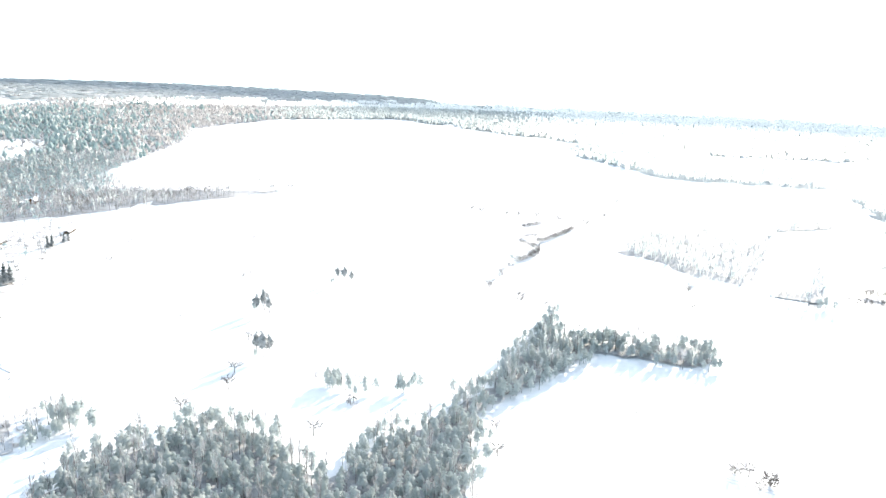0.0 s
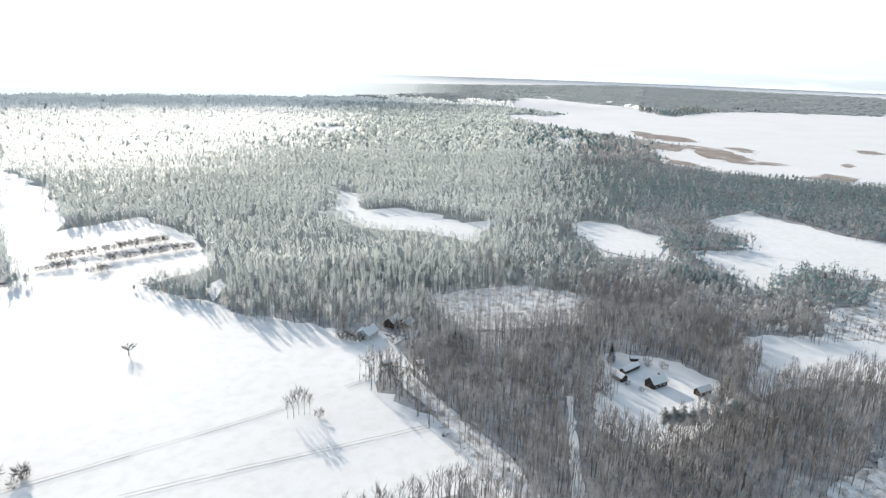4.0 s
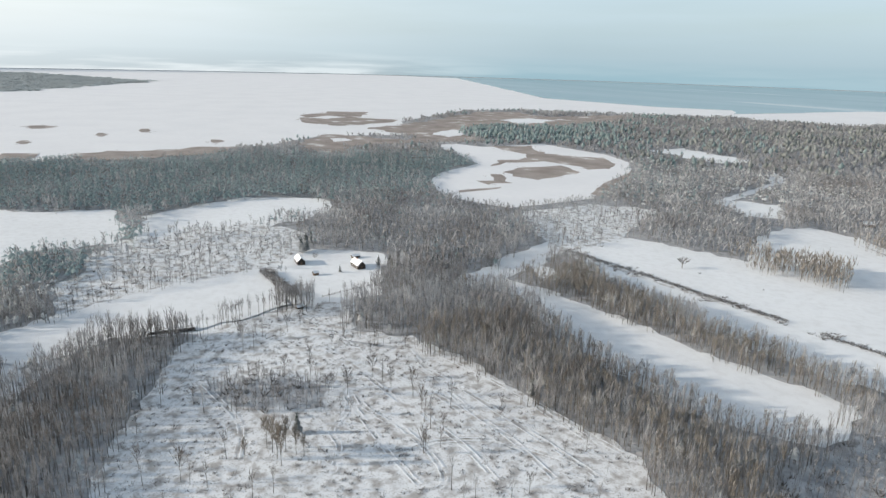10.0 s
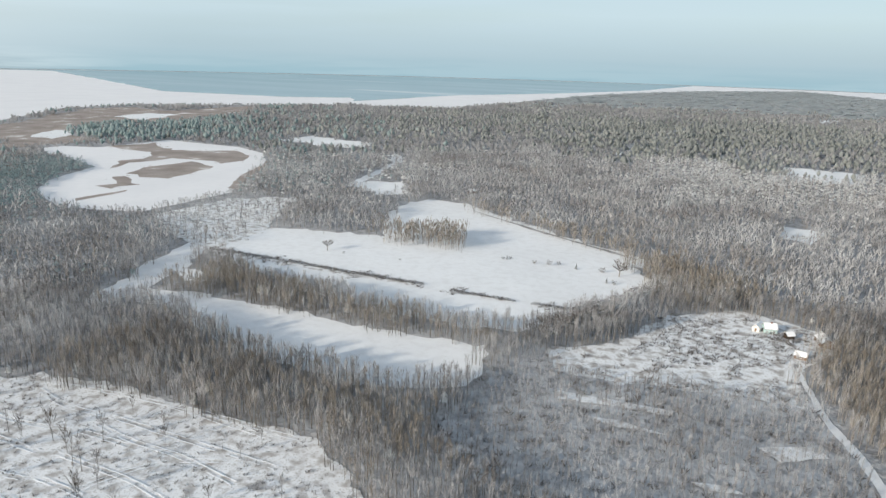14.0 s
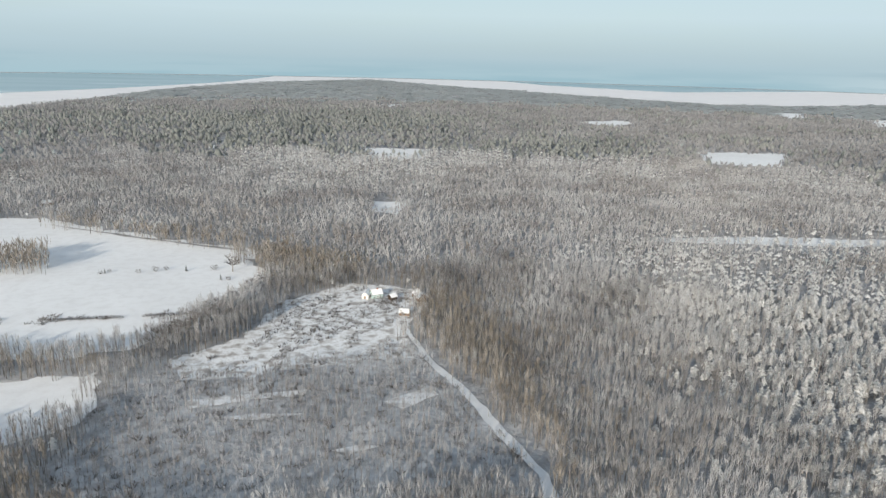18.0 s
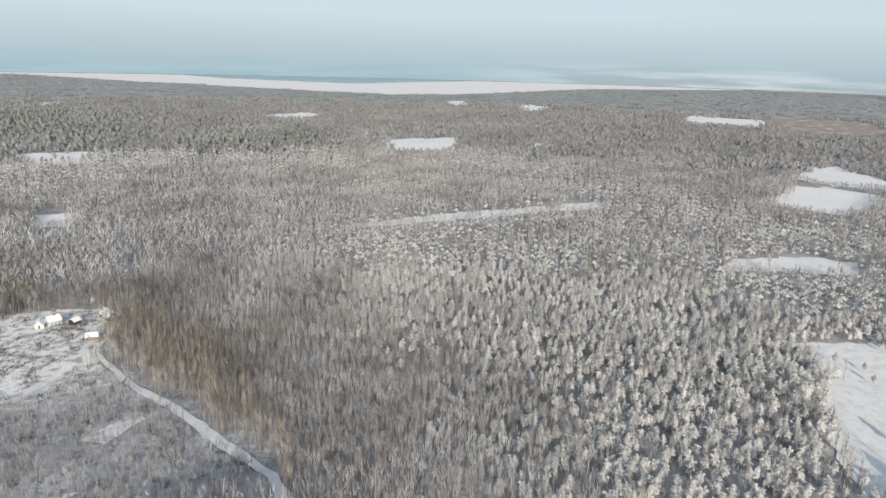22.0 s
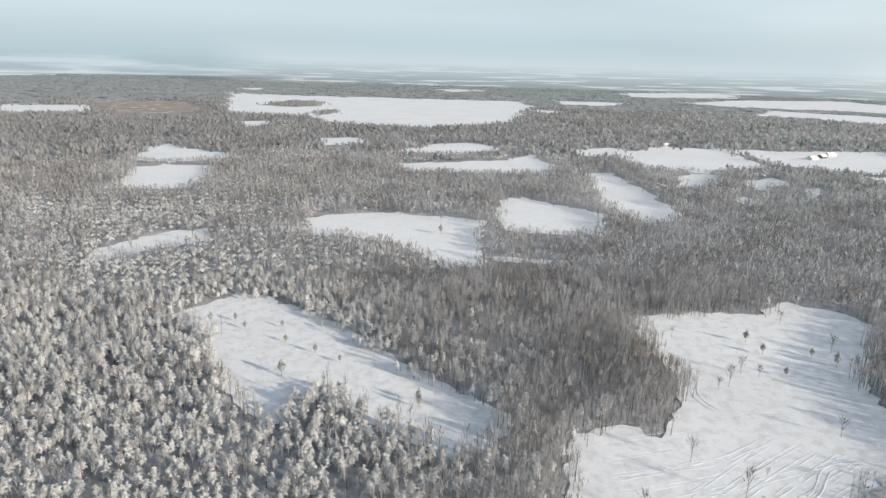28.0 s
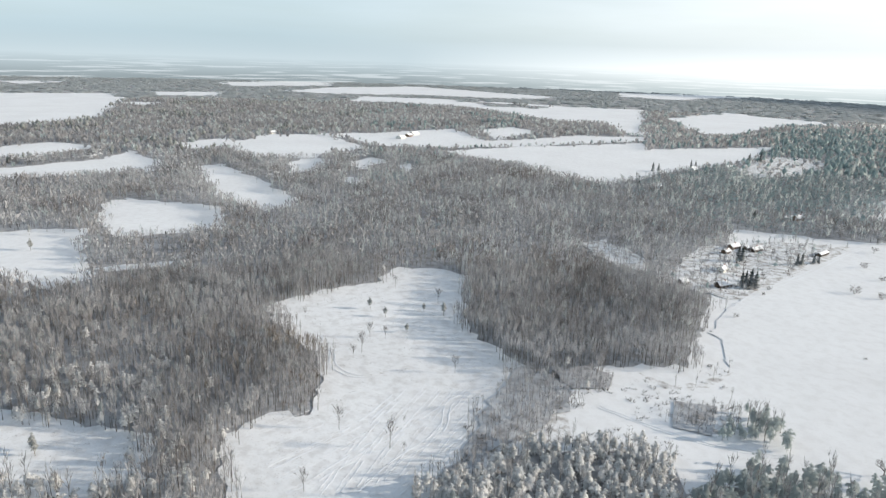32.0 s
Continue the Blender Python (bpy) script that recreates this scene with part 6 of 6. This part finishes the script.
PROTO = {
    "bare": split_tree("birch_tree", "slender leafless birch standing alone in snow", "tree", bare_tree(301, 18, 5, 0.7, 0.25, 0.5), LONE_TWIGS, 1.0),
    "birch": split_tree("birch_tree", "tall leafless birch with reddish twigs in the clearing", "tree", bare_tree(302, 20, 8, 0.8, 0.22, 0.28), BIRCH_TWIGS, 1.0),
    "oak": split_tree("broad_tree", "broad leafless tree with a rounded crown in snow", "tree", oak_data(303), LONE_TWIGS, 1.0),
    "pine": split_tree("pine_tree", "snow-dusted pine standing alone in the clearing", "tree", pine_tree(304, 6, 6, 0.36, 0.17, 5), LONE_NEEDLES, 1.0),
    "spruce": split_tree("spruce_tree", "dark green conical spruce with little snow", "tree", spruce_tree(305), SPRUCE, 1.0),
    "bush": split_tree("bush", "leafless grey bush with snow at its foot", "bush", bush_data(306), LONE_TWIGS, 1.0),
}
used_proto = set()


def plant(kind, group, *rows):
    """Rows of x, y, height."""
    for x, y, h in np.array(rows, float).reshape(-1, 3):
        m = pose(x, y, 0, 0, 0, random.uniform(0, 360)) @ Matrix.Diagonal((h * random.uniform(0.85, 1.15), h * random.uniform(0.85, 1.15), h, 1))
        if kind in used_proto:
            ob = copy_thing(PROTO[kind], m)
        else:
            ob = PROTO[kind]
            used_proto.add(kind)
            first[kind] = m
        tagged(ob, group=group)


first = {}


def hedge(label, high, *pts):
    """A hedgerow: one shrub beside the other along a line."""
    ob = new("hedge")
    tagged(ob, label, "hedge", "hedgerows")
    p = np.array(pts, float).reshape(-1, 2)
    ob.location = (*p[0], 0)
    twigs = [c for c in PROTO["bush"].children if c.name.startswith("crown")][0].data
    for a, b in zip(p - p[0], p[1:] - p[0]):
        n = max(1, int(np.linalg.norm(b - a) / (high * 0.62)))
        for i in range(n):
            q = a + (b - a) * (i + random.uniform(0, 0.6)) / n
            s = high * random.uniform(0.8, 1.25)
            sh = new("shrub", twigs)
            sh.parent = ob
            sh.matrix_basis = pose(*q, 0, 0, 0, random.uniform(0, 360)) @ Matrix.Diagonal((s * 1.1, s * 1.1, s, 1))


FIELD_HEDGE = "low leafless hedge along a garden boundary in snow"
hedge(FIELD_HEDGE, 4.0, 65.9, 544.7, 83.6, 557.5)
hedge(FIELD_HEDGE, 4.0, 72.7, 496.7, 94.6, 523.0, 109.2, 548.1)
hedge(FIELD_HEDGE, 4.5, 58.7, 497.2, 70.9, 477.8)
hedge(FIELD_HEDGE, 4.5, 70.9, 477.8, 65.3, 460.0, 50.3, 441.8)
hedge(FIELD_HEDGE, 3.5, 61.1, 513.1, 77.9, 516.6)
ROW_HEDGE = "long row of bushes across the snowy field"
hedge(ROW_HEDGE, 5.0, 257.4, 395.1, 283.5, 384.4)
hedge(ROW_HEDGE, 5.5, 290.5, 383.4, 330.6, 369.5)
hedge(ROW_HEDGE, 5.5, 273.5, 364.1, 326.5, 341.4)
hedge(ROW_HEDGE, 4.5, 241.1, 379.9, 259.9, 371.9)
hedge(ROW_HEDGE, 4.0, 255.0, 352.0, 267.3, 348.2)
DITCH_HEDGE = "dark brush growing along a straight field ditch"
hedge(DITCH_HEDGE, 2.2, 315.7, -347.9, 270.4, -349.0, 228.3, -347.6, 186.3, -346.5, 156.2, -347.0)
hedge(DITCH_HEDGE, 1.8, 139.2, -345.1, 117.0, -344.5, 99.4, -344.6)
hedge(DITCH_HEDGE, 1.8, 90.3, -345.1, 64.1, -346.5)
hedge("row of young trees along the edge of the field", 7.0, 77.2, -306.2, 60.2, -335.6, 44.6, -369.6, 29.1, -405.2)
LANE_HEDGE = "dark leafless hedge between two snowy meadows"
hedge(LANE_HEDGE, 4.0, 380.9, -149.6, 353.8, -147.6, 328.0, -146.5)
hedge(LANE_HEDGE, 3.5, 380.6, -153.1, 353.5, -151.3, 327.7, -150.2)
G_FIELD = "trees in the great field"
plant("bare", G_FIELD, 177.8, 145.6, 9, 179.3, 143.9, 11, 181.7, 143.4, 12, 182.9, 141.8, 11, 184.1, 140.2, 9)
plant("bush", "bushes in the great field", 184.0, 136.0, 4, 77.9, 239.6, 3, 100.2, 198.6, 4, 109.8, 192.7, 3.5, 220.3, 137.0, 2, 100.5, 200.2, 4, 109.5, 194.3, 5, 104.9, 191.1, 4,
      -242.9, 482.1, 5, -220.2, 462.2, 4, -139.8, 484.7, 4, -121.2, 395.8, 5, -117.7, 400.8, 5, 29.8, 389.6, 6, 37.5, 410.5, 5, 46.2, 366.8, 6, -274.2, 473.3, 3, -281.9, 467.5, 3, -236.4, 363.3, 2.5,
      -154.0, 323.4, 1.6, -133.3, 325.9, 1.6, 151.4, 394.6, 5, -33.3, 238.7, 5, -51.3, 262.1, 4, -213.0, 418.3, 6, -199.5, 423.1, 5)
plant("oak", G_FIELD, 187.3, 239.3, 8, 104.4, 198.3, 7, 109.3, 193.3, 7, -43.7, 215.7, 9, 21.2, 206.2, 7, 22.0, 223.3, 6, -86.5, 264.0, 8, -84.4, 248.6, 9, -90.2, 298.4, 7, -96.6, 230.4, 8, 148.8, 387.2, 7, 141.0, 358.2, 6)
G_HEDGE = "hedge row beside the white field"
plant("oak", G_HEDGE, 261.8, 392.9, 7, 270.0, 390.5, 7, 282.0, 386.1, 8, 289.4, 382.4, 7, 299.7, 378.9, 8, 307.3, 375.1, 7, 317.7, 371.6, 8, 325.4, 367.8, 7, 250.5, 375.7, 7, 255.8, 373.0, 8,
      264.6, 368.5, 7, 279.6, 362.4, 8, 289.4, 359.0, 7, 296.6, 355.3, 7, 306.5, 351.8, 8, 315.6, 347.2, 8, 321.8, 344.0, 7, 260.4, 349.3, 8)
plant("oak", "trees along the far lane", 25.6, 597.9, 10, 35.0, 593.3, 10, 56.1, 585.3, 10, 65.7, 580.6, 11, 73.7, 578.9, 11, 81.4, 575.2, 11, 89.2, 571.4, 11, 99.4, 568.7, 10, 119.7, 552.2, 12,
      140.5, 581.6, 11, 168.8, 650.9, 12, -246.3, 640.4, 12, -271.3, 622.3, 9, -257.4, 627.3, 9, -283.8, 614.9, 8, -173.3, 673.4, 10, -154.7, 679.6, 10, -195.0, 712.4, 8, -261.9, 529.5, 7, -277.6, 566.1, 8, -290.6, 598.1, 9,
      28.8, 387.8, 6, 38.9, 414.4, 7, 45.0, 426.6, 7, 47.0, 370.1, 6, 58.6, 357.2, 5)
plant("oak", "trees in the strip field", 246.3, -383.6, 11, 54.4, -418.9, 14)
plant("spruce", "small spruces in the strip field", 82.4, -422.0, 4.5, 129.4, -422.2, 3.5, 59.4, -402.2, 4)
plant("bush", "bushes in the strip field", 132.0, -421.3, 2.5, 127.3, -424.3, 2.5, 110.0, -421.1, 3, 100.5, -422.9, 4, 94.7, -425.6, 3, 54.9, -401.8, 3, 65.9, -423.1, 4, 233.1, -383.1, 1.5, 192.4, -387.2, 1.2)
G_CUT = "seed trees in the felled clearing"
plant("bare", G_CUT, 293.3, -102.2, 11, 287.2, -124.3, 10, 292.8, -133.5, 8, 252.5, -152.3, 11, 239.1, -160.7, 8, 222.6, -133.0, 12, 213.5, -136.1, 9, 200.3, -138.4, 13, 215.3, -117.4, 12, 191.5, -138.3, 6,
      171.3, -131.7, 9, 164.8, -118.6, 11, 200.8, -110.7, 7, 222.0, -75.1, 10, 240.7, -65.2, 9, 219.6, -111.3, 10, 222.3, -115.0, 8, 227.0, -84.2, 7, 239.1, -112.9, 9, 245.3, -104.2, 10, 260.8, -134.3, 7,
      208.0, -37.8, 10, 194.6, -47.0, 13, 249.5, -117.5, 9, 238.7, -141.6, 9, 189.8, -135.4, 11, 212.1, -135.7, 8, 290.9, -102.7, 8, 164.9, -125.8, 8, 165.6, -154.1, 7, 164.4, -119.0, 8,
      128.5, -133.4, 8, 137.2, -158.2, 6, 171.8, -159.7, 8, 191.6, -164.5, 7)
plant("birch", "birches in the felled clearing", 197.4, -76.4, 13, 194.2, -77.0, 14, 189.4, -76.6, 14, 184.9, -76.2, 15, 191.7, -80.7, 14, 188.6, -83.1, 11, 185.7, -84.5, 9, 194.6, -67.6, 9)
plant("spruce", "single spruces round the clearings", 200.5, -89.0, 9, 174.3, -178.4, 10, 288.0, 51.3, 9, 269.6, 3.7, 9, 289.4, 81.0, 9, 318.9, 28.6, 8, 356.8, -190.3, 5.5, 411.0, -193.7, 14, 408.8, -189.1, 12,
      429.0, -206.2, 10, 353.7, -224.8, 8, 341.0, -231.4, 7, 337.5, -247.3, 9, 336.3, -250.2, 9, 336.9, -254.2, 8, 342.2, -271.3, 9, 341.8, -275.5, 7, 285.9, 50.7, 10, 258.8, 118.6, 10, 263.2, 117.4, 11, 262.4, 114.3, 10,
      -249.2, 363.2, 13, -247.8, 366.2, 14, -245.7, 368.2, 13, -253.0, 365.1, 11, -292.2, 413.3, 12, -289.2, 413.1, 13, -267.8, 444.1, 9, -265.6, 445.8, 10, -264.4, 458.3, 8, -263.9, 462.8, 8, -366.9, 532.3, 13,
      -351.1, 604.8, 12, -617.3, 672.6, 14, -618.2, 683.9, 12, -610.3, 735.5, 15, -608.1, 741.7, 14, -619.1, 866.8, 18, -621.2, 895.1, 16, -532.5, 561.2, 12, -526.1, 607.6, 11, 356.3, -217.8, 8, 349.6, -221.6, 8)
plant("bush", "garden bushes", 291.1, 35.5, 4, 290.9, 28.6, 4, 267.3, 39.9, 3, 264.5, 33.3, 2.5, 257.1, 46.9, 6, 376.9, -156.5, 3, 357.4, -218.4, 4, 393.5, -191.8, 4, 248.7, 169.9, 5, 248.6, 167.2, 5, 249.1, 164.9, 5,
      249.5, 162.6, 5, 250.0, 160.4, 4.5, 256.6, 146.7, 6, 256.0, 134.4, 5, 219.4, 138.7, 2, -33.1, -352.6, 5, -38.3, -347.0, 4, -241.3, 375.1, 3, -218.5, 314.6, 3)
plant("pine", "tall pines beside the farmyard", 235.1, 20.6, 12, 235.9, 17.6, 13, 236.6, 14.7, 14, 240.2, 11.4, 12, 243.8, 8.0, 13, 246.8, 4.2, 11, 251.3, -0.6, 14, 255.8, -3.7, 12)
G_GLADE = "young pines in the clearing"
plant("pine", G_GLADE, -259.7, -74.3, 9, -308.0, -105.2, 6, -318.0, -113.3, 6, -312.4, -87.9, 5, -294.4, -81.6, 5, -283.4, -65.2, 6, -312.7, -68.4, 5, -274.4, -52.3, 5, -315.4, -124.9, 7, -236.6, -14.5, 8, -556.6, -18.0, 9)
plant("pine", "single pines in the great field", -96.0, 334.8, 12, -93.1, 338.4, 14, -89.2, 333.7, 11, -82.0, 282.8, 13, -78.3, 279.5, 15, -75.9, 282.0, 12, -62.3, 391.6, 11, -58.0, 389.8, 12, -53.8, 389.1, 9)
plant("pine", "single pines in the large clearing", -301.1, 143.3, 7, -315.2, 140.9, 8, -289.4, 171.7, 9, -299.8, 165.4, 6, -240.2, -14.9, 8, -510.8, -16.9, 10, -277.2, 143.7, 6)
plant("bare", "single bare trees in the large clearing", -207.0, 80.4, 10, -187.5, 91.4, 12, -177.6, 57.2, 9, -265.4, 114.5, 11, -278.7, 124.6, 9, -275.5, 131.2, 7, -261.5, 108.7, 7, -227.8, 141.8, 9, -182.2, 94.2, 5, -199.8, 103.1, 4,
      -319.0, 106.0, 6, -305.7, 177.5, 10, -240.5, 83.9, 9, -341.5, 169.0, 8)
for kind, m in first.items():
    PROTO[kind].matrix_basis = m
